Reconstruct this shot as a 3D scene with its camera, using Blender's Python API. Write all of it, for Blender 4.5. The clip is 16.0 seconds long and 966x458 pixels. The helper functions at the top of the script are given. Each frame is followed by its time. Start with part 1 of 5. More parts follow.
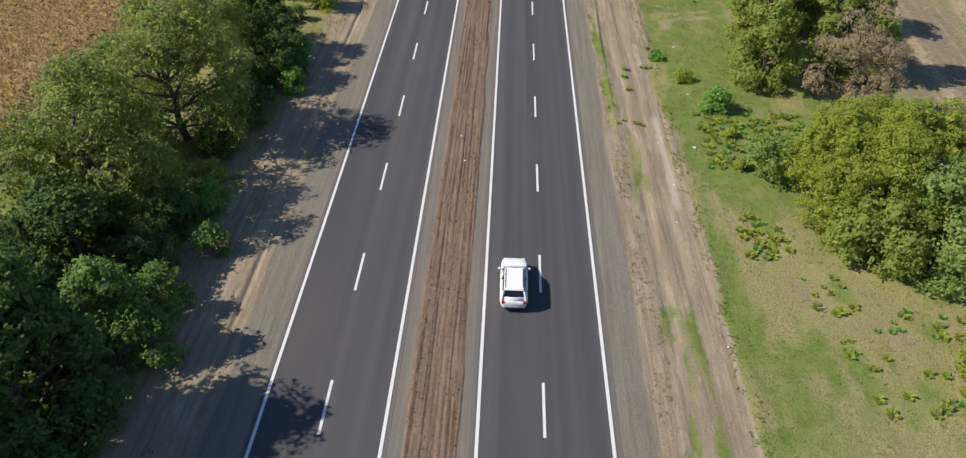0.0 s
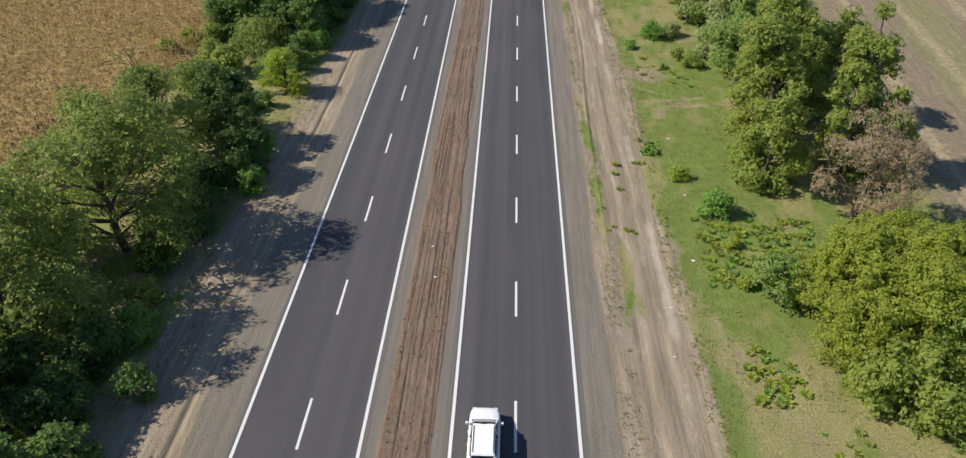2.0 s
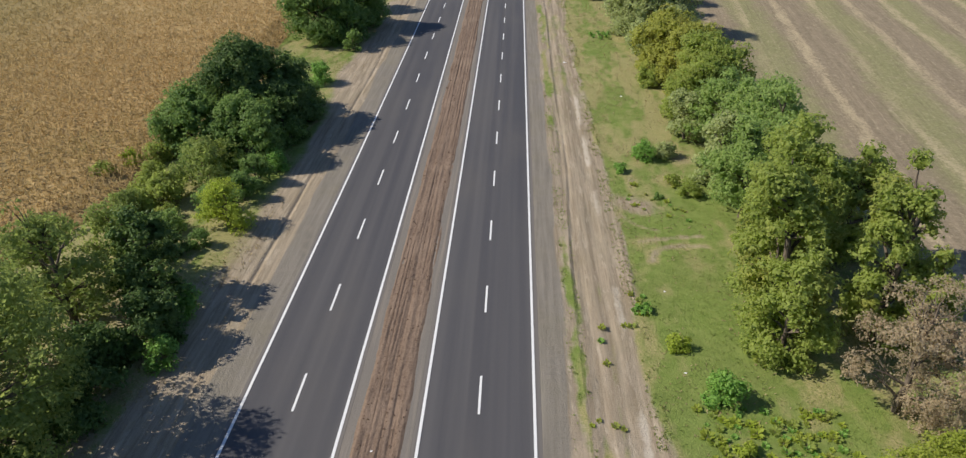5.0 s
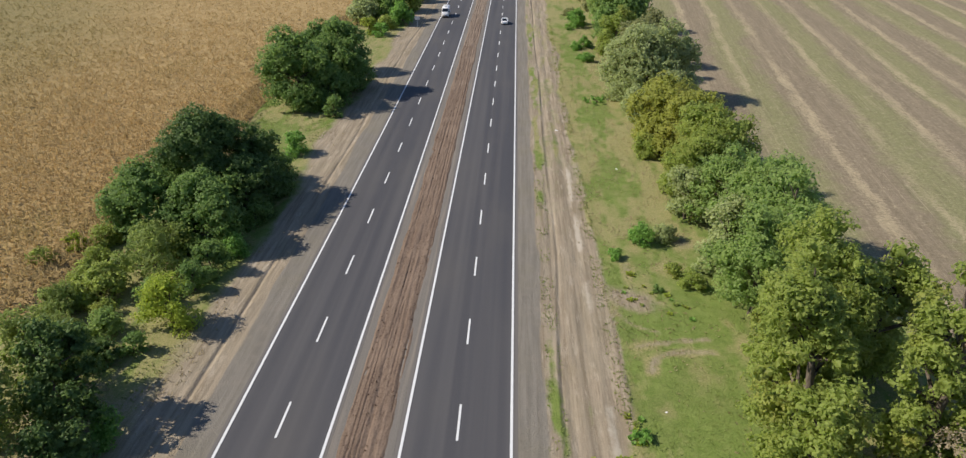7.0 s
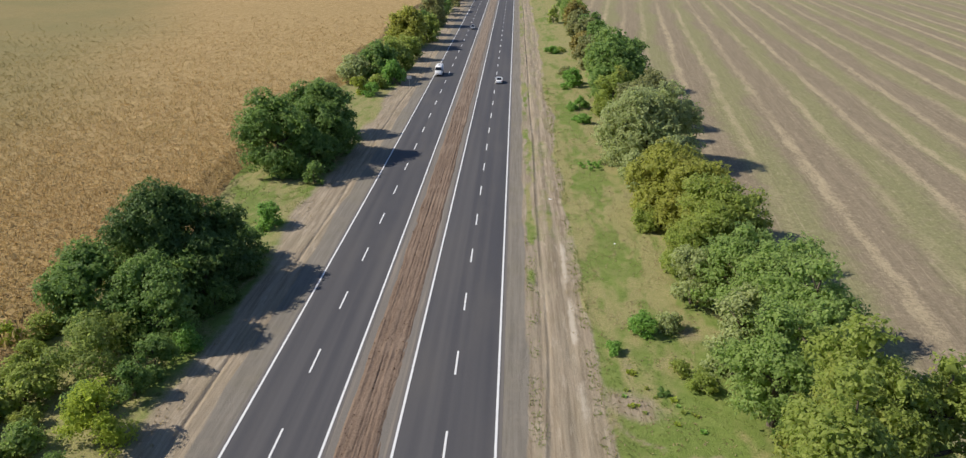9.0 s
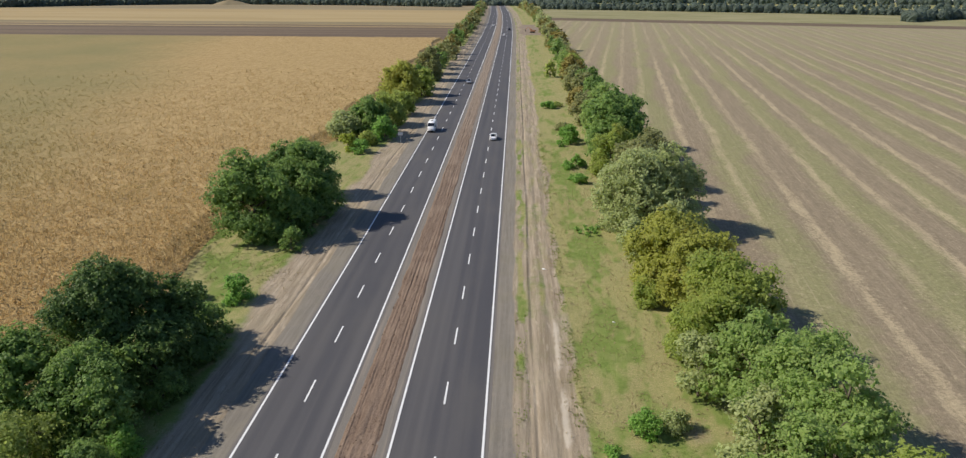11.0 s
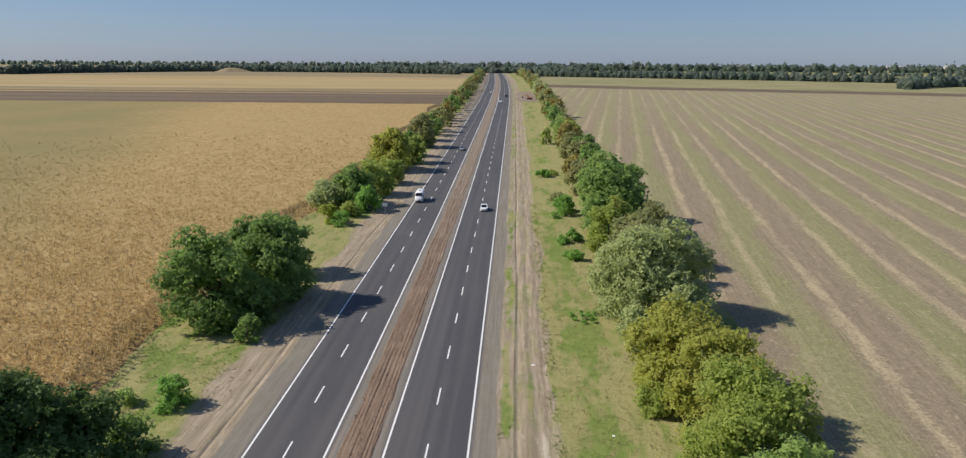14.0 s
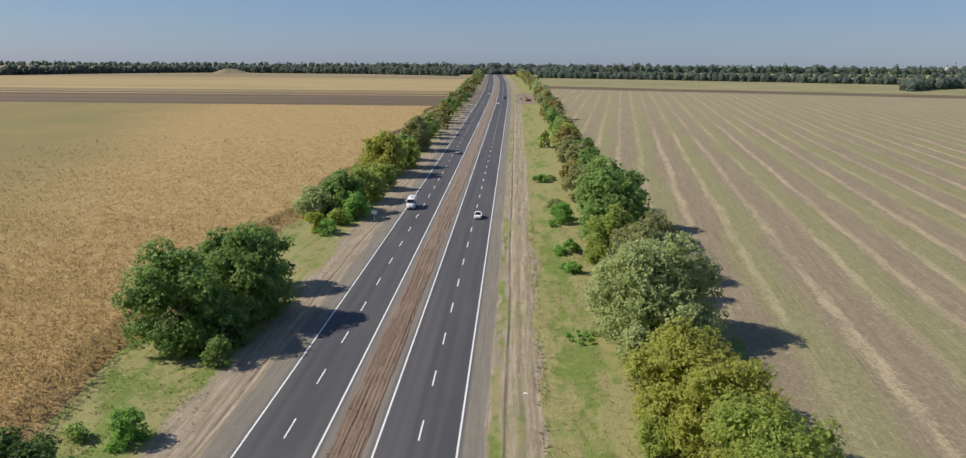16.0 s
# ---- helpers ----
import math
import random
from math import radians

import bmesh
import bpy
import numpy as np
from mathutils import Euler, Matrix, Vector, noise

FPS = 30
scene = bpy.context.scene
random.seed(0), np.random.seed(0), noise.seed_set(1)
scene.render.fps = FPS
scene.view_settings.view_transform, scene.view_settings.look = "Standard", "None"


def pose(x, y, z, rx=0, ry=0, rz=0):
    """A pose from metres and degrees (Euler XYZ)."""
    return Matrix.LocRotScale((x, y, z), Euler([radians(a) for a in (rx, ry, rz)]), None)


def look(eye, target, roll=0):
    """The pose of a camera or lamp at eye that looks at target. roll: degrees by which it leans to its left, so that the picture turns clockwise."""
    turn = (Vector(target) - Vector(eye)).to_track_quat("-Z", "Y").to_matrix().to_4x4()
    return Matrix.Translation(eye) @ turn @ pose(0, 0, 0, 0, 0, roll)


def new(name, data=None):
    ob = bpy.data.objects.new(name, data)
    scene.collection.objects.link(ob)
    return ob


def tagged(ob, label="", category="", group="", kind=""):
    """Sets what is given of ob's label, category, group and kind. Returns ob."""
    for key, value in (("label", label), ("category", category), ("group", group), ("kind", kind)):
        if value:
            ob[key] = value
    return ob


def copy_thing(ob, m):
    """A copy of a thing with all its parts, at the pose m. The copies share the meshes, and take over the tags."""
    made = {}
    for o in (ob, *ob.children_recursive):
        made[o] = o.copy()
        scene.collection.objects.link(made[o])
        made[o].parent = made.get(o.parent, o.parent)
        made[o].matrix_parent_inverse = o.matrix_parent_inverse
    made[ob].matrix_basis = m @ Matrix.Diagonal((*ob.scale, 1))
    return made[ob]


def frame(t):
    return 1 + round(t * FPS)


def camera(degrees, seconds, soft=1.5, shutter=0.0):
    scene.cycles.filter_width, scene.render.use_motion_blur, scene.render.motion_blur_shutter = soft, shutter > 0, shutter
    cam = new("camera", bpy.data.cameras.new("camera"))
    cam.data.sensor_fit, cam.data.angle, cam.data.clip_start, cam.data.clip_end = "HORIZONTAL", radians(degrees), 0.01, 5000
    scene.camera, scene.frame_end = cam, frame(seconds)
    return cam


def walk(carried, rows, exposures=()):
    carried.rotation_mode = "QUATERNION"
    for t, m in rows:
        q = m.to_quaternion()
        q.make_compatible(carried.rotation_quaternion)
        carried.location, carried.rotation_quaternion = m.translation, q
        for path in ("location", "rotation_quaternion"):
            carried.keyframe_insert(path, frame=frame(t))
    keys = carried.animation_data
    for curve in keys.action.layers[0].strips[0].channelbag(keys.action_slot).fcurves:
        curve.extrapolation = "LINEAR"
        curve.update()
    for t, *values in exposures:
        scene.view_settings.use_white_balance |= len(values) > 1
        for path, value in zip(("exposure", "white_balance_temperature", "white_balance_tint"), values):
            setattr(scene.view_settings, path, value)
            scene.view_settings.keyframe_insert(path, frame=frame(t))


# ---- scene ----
cam = camera(68.1, 16.0, soft=1.3)
PATH = [
    (0.0, -0.17, 1.22, 36.17, 50.16, 0.12, 2.36),
    (0.5, 0.26, 3.42, 36.18, 51.20, 0.12, 2.32),
    (1.0, 0.68, 5.98, 36.09, 52.26, 0.09, 2.32),
    (1.5, 1.14, 8.43, 36.12, 53.22, 0.08, 2.32),
    (2.0, 1.54, 10.44, 36.22, 54.20, 0.06, 2.31),
    (2.5, 2.00, 12.63, 36.28, 55.27, 0.02, 2.34),
    (3.0, 2.42, 15.22, 36.32, 56.20, 0.00, 2.34),
    (3.5, 2.83, 17.67, 36.35, 57.15, -0.00, 2.35),
    (4.0, 3.30, 19.79, 36.47, 58.15, -0.02, 2.37),
    (6.5, 5.48, 31.44, 36.72, 63.02, -0.16, 2.50),
    (7.0, 5.89, 33.74, 36.73, 64.00, -0.16, 2.48),
    (7.5, 6.24, 35.98, 36.61, 65.06, -0.14, 2.50),
    (8.0, 6.65, 38.20, 36.64, 66.09, -0.15, 2.54),
    (8.5, 6.95, 40.66, 36.69, 66.96, -0.14, 2.56),
    (9.0, 7.22, 42.56, 36.77, 68.00, -0.16, 2.51),
    (11.5, 8.78, 52.85, 37.11, 72.80, -0.31, 2.54),
    (12.0, 9.08, 54.82, 37.04, 73.82, -0.32, 2.54),
    (12.5, 9.34, 56.73, 36.76, 74.93, -0.32, 2.54),
    (13.0, 9.68, 58.70, 36.65, 75.92, -0.33, 2.54),
    (13.5, 9.97, 60.80, 36.55, 76.69, -0.34, 2.54),
    (14.0, 10.24, 63.00, 36.52, 76.92, -0.35, 2.54),
    (14.5, 10.50, 65.15, 36.55, 76.94, -0.36, 2.55),
    (15.0, 10.68, 66.92, 36.52, 76.95, -0.38, 2.54),
    (15.5, 11.03, 68.65, 36.55, 77.01, -0.39, 2.54),
    (16.0, 11.26, 70.30, 36.58, 77.01, -0.39, 2.54),
]
walk(cam, [(t, pose(x, y, z, rx, ry, rz)) for t, x, y, z, rx, ry, rz in PATH], [(0.0, 0.14, 6800, 10), (16.0, 0.14, 6800, 10)])

# ---- daylight: clear late-summer sky, sun low over the maize field ----
SUN_EL, SUN_AZ = 41.0, -91.0
world = bpy.data.worlds.new("daylight")
scene.world = world
world.use_nodes = True
wn = world.node_tree
sky = wn.nodes.new("ShaderNodeTexSky")
sky.sky_type = "NISHITA"
sky.sun_disc = False
sky.sun_elevation, sky.sun_rotation = radians(SUN_EL), radians(SUN_AZ)
sky.air_density, sky.dust_density, sky.ozone_density = 1.0, 0.35, 6.0
haze = wn.nodes.new("ShaderNodeMix")
haze.data_type = "RGBA"
haze.inputs[0].default_value = 0.62
haze.inputs[7].default_value = (0.86, 1.46, 3.05, 1)
wn.links.new(sky.outputs[0], haze.inputs[6])
wn.links.new(haze.outputs[2], wn.nodes["Background"].inputs[0])
wn.nodes["Background"].inputs[1].default_value = 0.118
sun = new("sun", bpy.data.lights.new("sun", "SUN"))
sun.data.energy, sun.data.angle, sun.data.color = 5.0, radians(0.6), (1.0, 0.95, 0.87)
el, az = radians(SUN_EL), radians(SUN_AZ)
to_sun = Vector((math.sin(az) * math.cos(el), math.cos(az) * math.cos(el), math.sin(el)))
sun.matrix_world = look(to_sun * 100, (0, 0, 0))

# ---- numbers of the place ----
KY = (-300, 40, 80, 120, 160, 200, 260, 330, 420, 520, 624, 800, 1000, 1250, 1600, 2500, 5000)
KZ = (0, 0, .06, .35, .88, 1.5, 2.75, 4.4, 6.5, 9.2, 12, 15.5, 18.2, 20, 21, 21.5, 22)
_gy = np.arange(-400.0, 6000.0, 4.0)
_gz = np.convolve(np.pad(np.interp(_gy, KY, KZ), 6, mode="edge"), np.ones(13) / 13, "valid")


def zr(y):
    """Height of the land along the road: level, then a long gentle rise."""
    return np.interp(y, _gy, _gz)


def bend(y):
    """The road's slow bend to the west far ahead."""
    y = np.asarray(y, float)
    return -np.interp(y, (560, 700, 900, 1250, 1650, 4000), (0, 1.2, 5.5, 17, 31, 110))


def vnoise(x, y, seed=0):
    """Smooth value noise on a unit lattice, 0 to 1."""
    x, y = np.broadcast_arrays(np.asarray(x, float), np.asarray(y, float))
    xi, yi = np.floor(x).astype(np.int64), np.floor(y).astype(np.int64)
    fx, fy = x - xi, y - yi
    fx, fy = fx * fx * (3 - 2 * fx), fy * fy * (3 - 2 * fy)

    def h(a, b):
        n = (a * 374761393 + b * 668265263 + seed * 974634521) & 0xFFFFFFFF
        n = ((n ^ (n >> 13)) * 1274126177) & 0xFFFFFFFF
        return ((n ^ (n >> 16)) & 0xFFFF) / 65535.0

    a = h(xi, yi) * (1 - fx) + h(xi + 1, yi) * fx
    b = h(xi, yi + 1) * (1 - fx) + h(xi + 1, yi + 1) * fx
    return a * (1 - fy) + b * fy


def fnoise(x, y, seed=0, octaves=3):
    s, a, n = 0.0, 1.0, 0.0
    for i in range(octaves):
        s = s + a * vnoise(x * 2 ** i, y * 2 ** i, seed + i)
        n, a = n + a, a * 0.5
    return s / n


def sstep(a, b, x):
    t = np.clip((x - a) / (b - a), 0, 1)
    return t * t * (3 - 2 * t)


def relief(u, y):
    """Small unevenness of the verges at a distance u from the road's axis line."""
    u, y = np.asarray(u, float), np.asarray(y, float)
    out = (fnoise(u / 2.2, y / 3.0, 5) - 0.5) * (0.07 * sstep(9.5, 11, u) + 0.09 * sstep(14.5, 17, u) + 0.16 * sstep(-18.5, -21, u))
    for c, w, d in ((11.0, 0.45, 0.10), (13.0, 0.4, 0.13), (14.4, 0.35, 0.09), (-18.9, 0.2, 0.13)):
        c = c + 0.30 * np.sin(y / 17.0 + c) + 0.25 * (vnoise(0 * y + c, y / 9.0, 3) - 0.5)
        out = out - d * np.exp(-((u - c) / w) ** 2) * (0.4 + vnoise(u * 0 + c, y / 6.0, 8))
    out = out + 0.25 * np.exp(-((u - 15.4) / 0.5) ** 2) * (vnoise(0 * u, y / 4.0, 12) - 0.35).clip(0)
    return out * sstep(41.0, 37.0, np.abs(u))


def land(x, y):
    """Height of the ground at a place."""
    u = np.asarray(x, float) - bend(y)
    return zr(y) + relief(u, y)


# ---- mesh helpers ----
def np_mesh(name, verts, faces, material=None, smooth=False):
    verts, faces = np.asarray(verts, np.float32), np.asarray(faces, np.int32)
    k = faces.shape[1]
    me = bpy.data.meshes.new(name)
    me.vertices.add(len(verts))
    me.vertices.foreach_set("co", verts.ravel())
    me.loops.add(faces.size)
    me.loops.foreach_set("vertex_index", faces.ravel())
    me.polygons.add(len(faces))
    me.polygons.foreach_set("loop_start", np.arange(0, faces.size, k, dtype=np.int32))
    me.polygons.foreach_set("use_smooth", np.full(len(faces), smooth))
    me.update(calc_edges=True)
    me.validate()
    if material:
        me.materials.append(material)
    return me


def grid_faces(rows, cols):
    i = np.arange(rows - 1)[:, None] * cols + np.arange(cols - 1)[None, :]
    return np.stack((i, i + 1, i + cols + 1, i + cols), -1).reshape(-1, 4)


def set_attr(me, name, values):
    a = me.attributes.new(name, "FLOAT", "POINT")
    a.data.foreach_set("value", np.asarray(values, np.float32).ravel())


def part(name, data, material, parent, label=""):
    """Links a bmesh or a mesh as one mesh object under a thing or a part."""
    if isinstance(data, bmesh.types.BMesh):
        me = bpy.data.meshes.new(name)
        data.to_mesh(me)
        data.free()
    else:
        me = data
    if material and not me.materials:
        me.materials.append(material)
    ob = new(name, me)
    ob.parent = parent
    return tagged(ob, label)


def thing(name, m, label, category, group="", kind=""):
    ob = new(name)
    ob.matrix_basis = m
    return tagged(ob, label, category, group, kind)


def box(bm, x0, x1, y0, y1, z0, z1, bevel=0.0, taper=1.0):
    cx, cy, hx, hy = (x0 + x1) / 2, (y0 + y1) / 2, (x1 - x0) / 2, (y1 - y0) / 2
    vs = [bm.verts.new((cx + a * hx * s, cy + b * hy * s, z)) for z, s in ((z0, 1.0), (z1, taper)) for a, b in ((-1, -1), (1, -1), (1, 1), (-1, 1))]
    fs = [bm.faces.new([vs[i] for i in q]) for q in ((3, 2, 1, 0), (4, 5, 6, 7), (0, 1, 5, 4), (1, 2, 6, 5), (2, 3, 7, 6), (3, 0, 4, 7))]
    if bevel:
        bmesh.ops.bevel(bm, geom=list({e for f in fs for e in f.edges}), offset=bevel, segments=2, affect="EDGES")
    return bm


def cyl(bm, m, r, depth, seg=20, bevel=0.0):
    made = bmesh.ops.create_cone(bm, cap_ends=True, segments=seg, radius1=r, radius2=r, depth=depth, matrix=m)
    if bevel:
        vs = set(made["verts"])
        edges = [e for e in bm.edges if e.verts[0] in vs and e.verts[1] in vs and len(e.link_faces) == 2 and e.calc_face_angle() > 1.0]
        bmesh.ops.bevel(bm, geom=edges, offset=bevel, segments=2, affect="EDGES")
    return bm

# ---- materials ----
class Nodes:
    """A short hand for building one node material."""

    def __init__(self, name, roughness=0.9, metallic=0.0, specular=0.3):
        self.m = bpy.data.materials.new(name)
        self.m.use_nodes = True
        self.t = self.m.node_tree
        self.b = self.t.nodes["Principled BSDF"]
        self.b.inputs["Roughness"].default_value = roughness
        self.b.inputs["Metallic"].default_value = metallic
        self.b.inputs["Specular IOR Level"].default_value = specular

    def put(self, socket, value):
        if hasattr(value, "is_linked"):
            self.t.links.new(value, socket)
        elif isinstance(value, tuple) and len(value) == 3 and socket.type == "RGBA":
            socket.default_value = (*value, 1)
        else:
            socket.default_value = value

    def node(self, kind, out=0, **inputs):
        n = self.t.nodes.new(kind)
        for k, v in inputs.items():
            self.put(n.inputs[k], v)
        return n, n.outputs[out]

    def attr(self, name):
        n = self.t.nodes.new("ShaderNodeAttribute")
        n.attribute_name = name
        return n.outputs["Fac"]

    def place(self, scale=(1, 1, 1), turn=0.0, local=False):
        src = self.t.nodes.new("ShaderNodeTexCoord").outputs["Object"] if local else self.t.nodes.new("ShaderNodeNewGeometry").outputs["Position"]
        n = self.t.nodes.new("ShaderNodeMapping")
        n.inputs["Scale"].default_value = scale
        n.inputs["Rotation"].default_value = (0, 0, radians(turn))
        self.t.links.new(src, n.inputs["Vector"])
        return n.outputs[0]

    def island(self):
        return self.t.nodes.new("ShaderNodeNewGeometry").outputs["Random Per Island"]

    def noise(self, vec, scale=1.0, detail=4.0, rough=0.55, warp=0.0):
        return self.node("ShaderNodeTexNoise", 0, Vector=vec, Scale=scale, Detail=detail, Roughness=rough, Distortion=warp)[1]

    def math(self, op, a, b=0.0, c=None):
        n = self.t.nodes.new("ShaderNodeMath")
        n.operation = op
        self.put(n.inputs[0], a)
        self.put(n.inputs[1], b)
        if c is not None:
            self.put(n.inputs[2], c)
        return n.outputs[0]

    def span(self, value, lo, hi, to_lo=0.0, to_hi=1.0):
        n = self.t.nodes.new("ShaderNodeMapRange")
        n.interpolation_type = "SMOOTHSTEP"
        for k, v in (("Value", value), ("From Min", lo), ("From Max", hi), ("To Min", to_lo), ("To Max", to_hi)):
            self.put(n.inputs[k], v)
        return n.outputs[0]

    def mix(self, fac, a, b, blend="MIX"):
        n = self.t.nodes.new("ShaderNodeMix")
        n.data_type, n.blend_type = "RGBA", blend
        self.put(n.inputs[0], fac)
        self.put(n.inputs[6], a)
        self.put(n.inputs[7], b)
        return n.outputs[2]

    def bump(self, height, strength=0.4, distance=0.05):
        n, out = self.node("ShaderNodeBump", 0, Height=height, Strength=strength, Distance=distance)
        self.t.links.new(out, self.b.inputs["Normal"])

    def color(self, c):
        self.put(self.b.inputs["Base Color"], c)
        return self.m


def plain(name, c, roughness=0.5, metallic=0.0, specular=0.5, vary=0.12, scale=6.0):
    n = Nodes(name, roughness, metallic, specular)
    p = n.place(local=True)
    f = n.noise(p, scale, 5)
    lo = tuple(v * (1 - vary) for v in c)
    hi = tuple(min(1, v * (1 + vary)) for v in c)
    return n.color(n.mix(f, lo, hi))


def asphalt_material():
    n = Nodes("asphalt", 0.82, 0, 0.35)
    u = n.attr("u")
    streak = n.noise(n.place((0.85, 0.010, 1)), 1.0, 4, 0.5)
    cloud = n.noise(n.place((0.16, 0.05, 1)), 1.0, 4)
    grain = n.noise(n.place(), 22.0, 6, 0.7)
    # polished wheel tracks, 0.9 m either side of each lane's middle
    wave = n.math("MULTIPLY", n.math("COSINE", n.math("MULTIPLY", u, 3.35)), 0.5)
    c = n.mix(n.span(streak, 0.3, 0.72), (0.054, 0.053, 0.059), (0.084, 0.081, 0.084))
    c = n.mix(n.math("MULTIPLY", n.span(wave, -0.1, 0.5), 0.30), c, (0.046, 0.045, 0.052))
    c = n.mix(n.math("MULTIPLY", n.span(cloud, 0.45, 0.8), 0.5), c, (0.098, 0.090, 0.082))
    c = n.mix(n.math("MULTIPLY", n.span(grain, 0.35, 0.75), 0.35), c, (0.115, 0.11, 0.105))
    # dust brought in along the edges
    dust = n.span(n.math("ADD", n.attr("edge"), n.math("MULTIPLY", n.math("SUBTRACT", streak, 0.5), 0.7)), 0.35, 1.0)
    c = n.mix(n.math("MULTIPLY", dust, 0.75), c, (0.175, 0.155, 0.135))
    n.bump(grain, 0.35, 0.02)
    n.put(n.b.inputs["Roughness"], n.span(streak, 0.2, 0.8, 0.72, 0.9))
    return n.color(c)


def paint_material():
    n = Nodes("road_paint", 0.6, 0, 0.4)
    wear = n.noise(n.place((6, 0.9, 1)), 1.0, 6, 0.65)
    fine = n.noise(n.place(), 30, 4)
    c = n.mix(n.span(wear, 0.62, 0.76), (0.68, 0.68, 0.67), (0.33, 0.32, 0.31))
    c = n.mix(n.math("MULTIPLY", fine, 0.25), c, (0.55, 0.54, 0.52))
    n.bump(fine, 0.2, 0.01)
    return n.color(c)


def verge_material():
    """Ground beside the road: grass, dry grass, bare soil and road gravel, by the weights kept on the mesh."""
    n = Nodes("verge_ground", 0.95, 0, 0.15)
    p = n.place()
    big, mid, fine = n.noise(p, 0.16, 4), n.noise(p, 0.9, 6, 0.65), n.noise(p, 7.0, 6, 0.7)
    speck = n.noise(p, 2.2, 6, 0.8)
    along = n.noise(n.place((2.4, 0.10, 1)), 1.0, 6, 0.65)
    grass = n.mix(n.span(mid, 0.3, 0.7), (0.112, 0.166, 0.034), (0.178, 0.228, 0.060))
    grass = n.mix(n.span(fine, 0.4, 0.75), grass, (0.195, 0.238, 0.062))
    grass = n.mix(n.math("MULTIPLY", n.span(speck, 0.50, 0.66), 0.42), grass, (0.078, 0.108, 0.026))
    grass = n.mix(n.math("MULTIPLY", n.span(n.noise(p, 1.1, 7, 0.8), 0.53, 0.68), 0.45), grass, (0.225, 0.248, 0.078))
    dry = n.mix(n.span(fine, 0.3, 0.7), (0.250, 0.216, 0.092), (0.370, 0.318, 0.158))
    dry = n.mix(n.math("MULTIPLY", n.span(mid, 0.5, 0.70), 0.7), dry, (0.205, 0.195, 0.075))
    dry = n.mix(n.math("MULTIPLY", n.span(speck, 0.56, 0.70), 0.5), dry, (0.40, 0.335, 0.19))
    soil = n.mix(n.span(along, 0.32, 0.68), (0.222, 0.175, 0.121), (0.362, 0.296, 0.216))
    soil = n.mix(n.math("MULTIPLY", n.span(fine, 0.5, 0.75), 0.55), soil, (0.41, 0.35, 0.265))
    soil = n.mix(n.math("MULTIPLY", n.span(n.noise(n.place((0.9, 0.16, 1)), 0.8, 6, 0.65), 0.45, 0.65), 0.5), soil, (0.235, 0.200, 0.150))
    soil = n.mix(n.math("MULTIPLY", n.span(speck, 0.56, 0.70), 0.50), soil, (0.17, 0.132, 0.095))
    soil = n.mix(n.math("MULTIPLY", n.span(n.noise(n.place((1.6, 0.25, 1)), 1.0, 7, 0.75), 0.52, 0.66), 0.6), soil, (0.44, 0.375, 0.29))
    stone = n.mix(n.span(along, 0.3, 0.7), (0.158, 0.142, 0.118), (0.228, 0.204, 0.168))
    stone = n.mix(n.math("MULTIPLY", n.span(n.noise(p, 14.0, 5, 0.75), 0.35, 0.75), 0.35), stone, (0.225, 0.205, 0.185))
    stone = n.mix(n.math("MULTIPLY", n.span(mid, 0.48, 0.7), 0.35), stone, (0.25, 0.215, 0.175))

    def weight(name, wob, src, lo=0.38, hi=0.62):
        return n.span(n.math("ADD", n.attr(name), n.math("MULTIPLY", n.math("SUBTRACT", src, 0.5), wob)), lo, hi)

    c = n.mix(n.math("MULTIPLY", weight("dry", 1.5, n.math("ADD", n.math("MULTIPLY", mid, 0.6), n.math("MULTIPLY", n.noise(n.place((1.0, 0.3, 1)), 0.55, 6, 0.7), 0.4)), 0.05, 0.85), n.span(fine, 0.3, 0.65, 0.45, 1.0)), grass, dry)
    c = n.mix(weight("soil", 1.0, n.math("ADD", n.math("MULTIPLY", mid, 0.6), n.math("MULTIPLY", fine, 0.4)), 0.22, 0.78), c, soil)
    c = n.mix(n.math("MULTIPLY", weight("chalk", 1.2, n.math("ADD", n.math("MULTIPLY", mid, 0.5), n.math("MULTIPLY", speck, 0.5)), 0.25, 0.75), 0.8), c, (0.49, 0.43, 0.35))
    c = n.mix(weight("gravel", 0.8, along), c, stone)
    c = n.mix(n.math("MULTIPLY", n.span(big, 0.4, 0.75), 0.18), c, (0.17, 0.15, 0.07))
    n.bump(n.math("ADD", n.math("MULTIPLY", fine, 0.6), n.math("MULTIPLY", speck, 0.8)), 0.8, 0.12)
    return n.color(c)


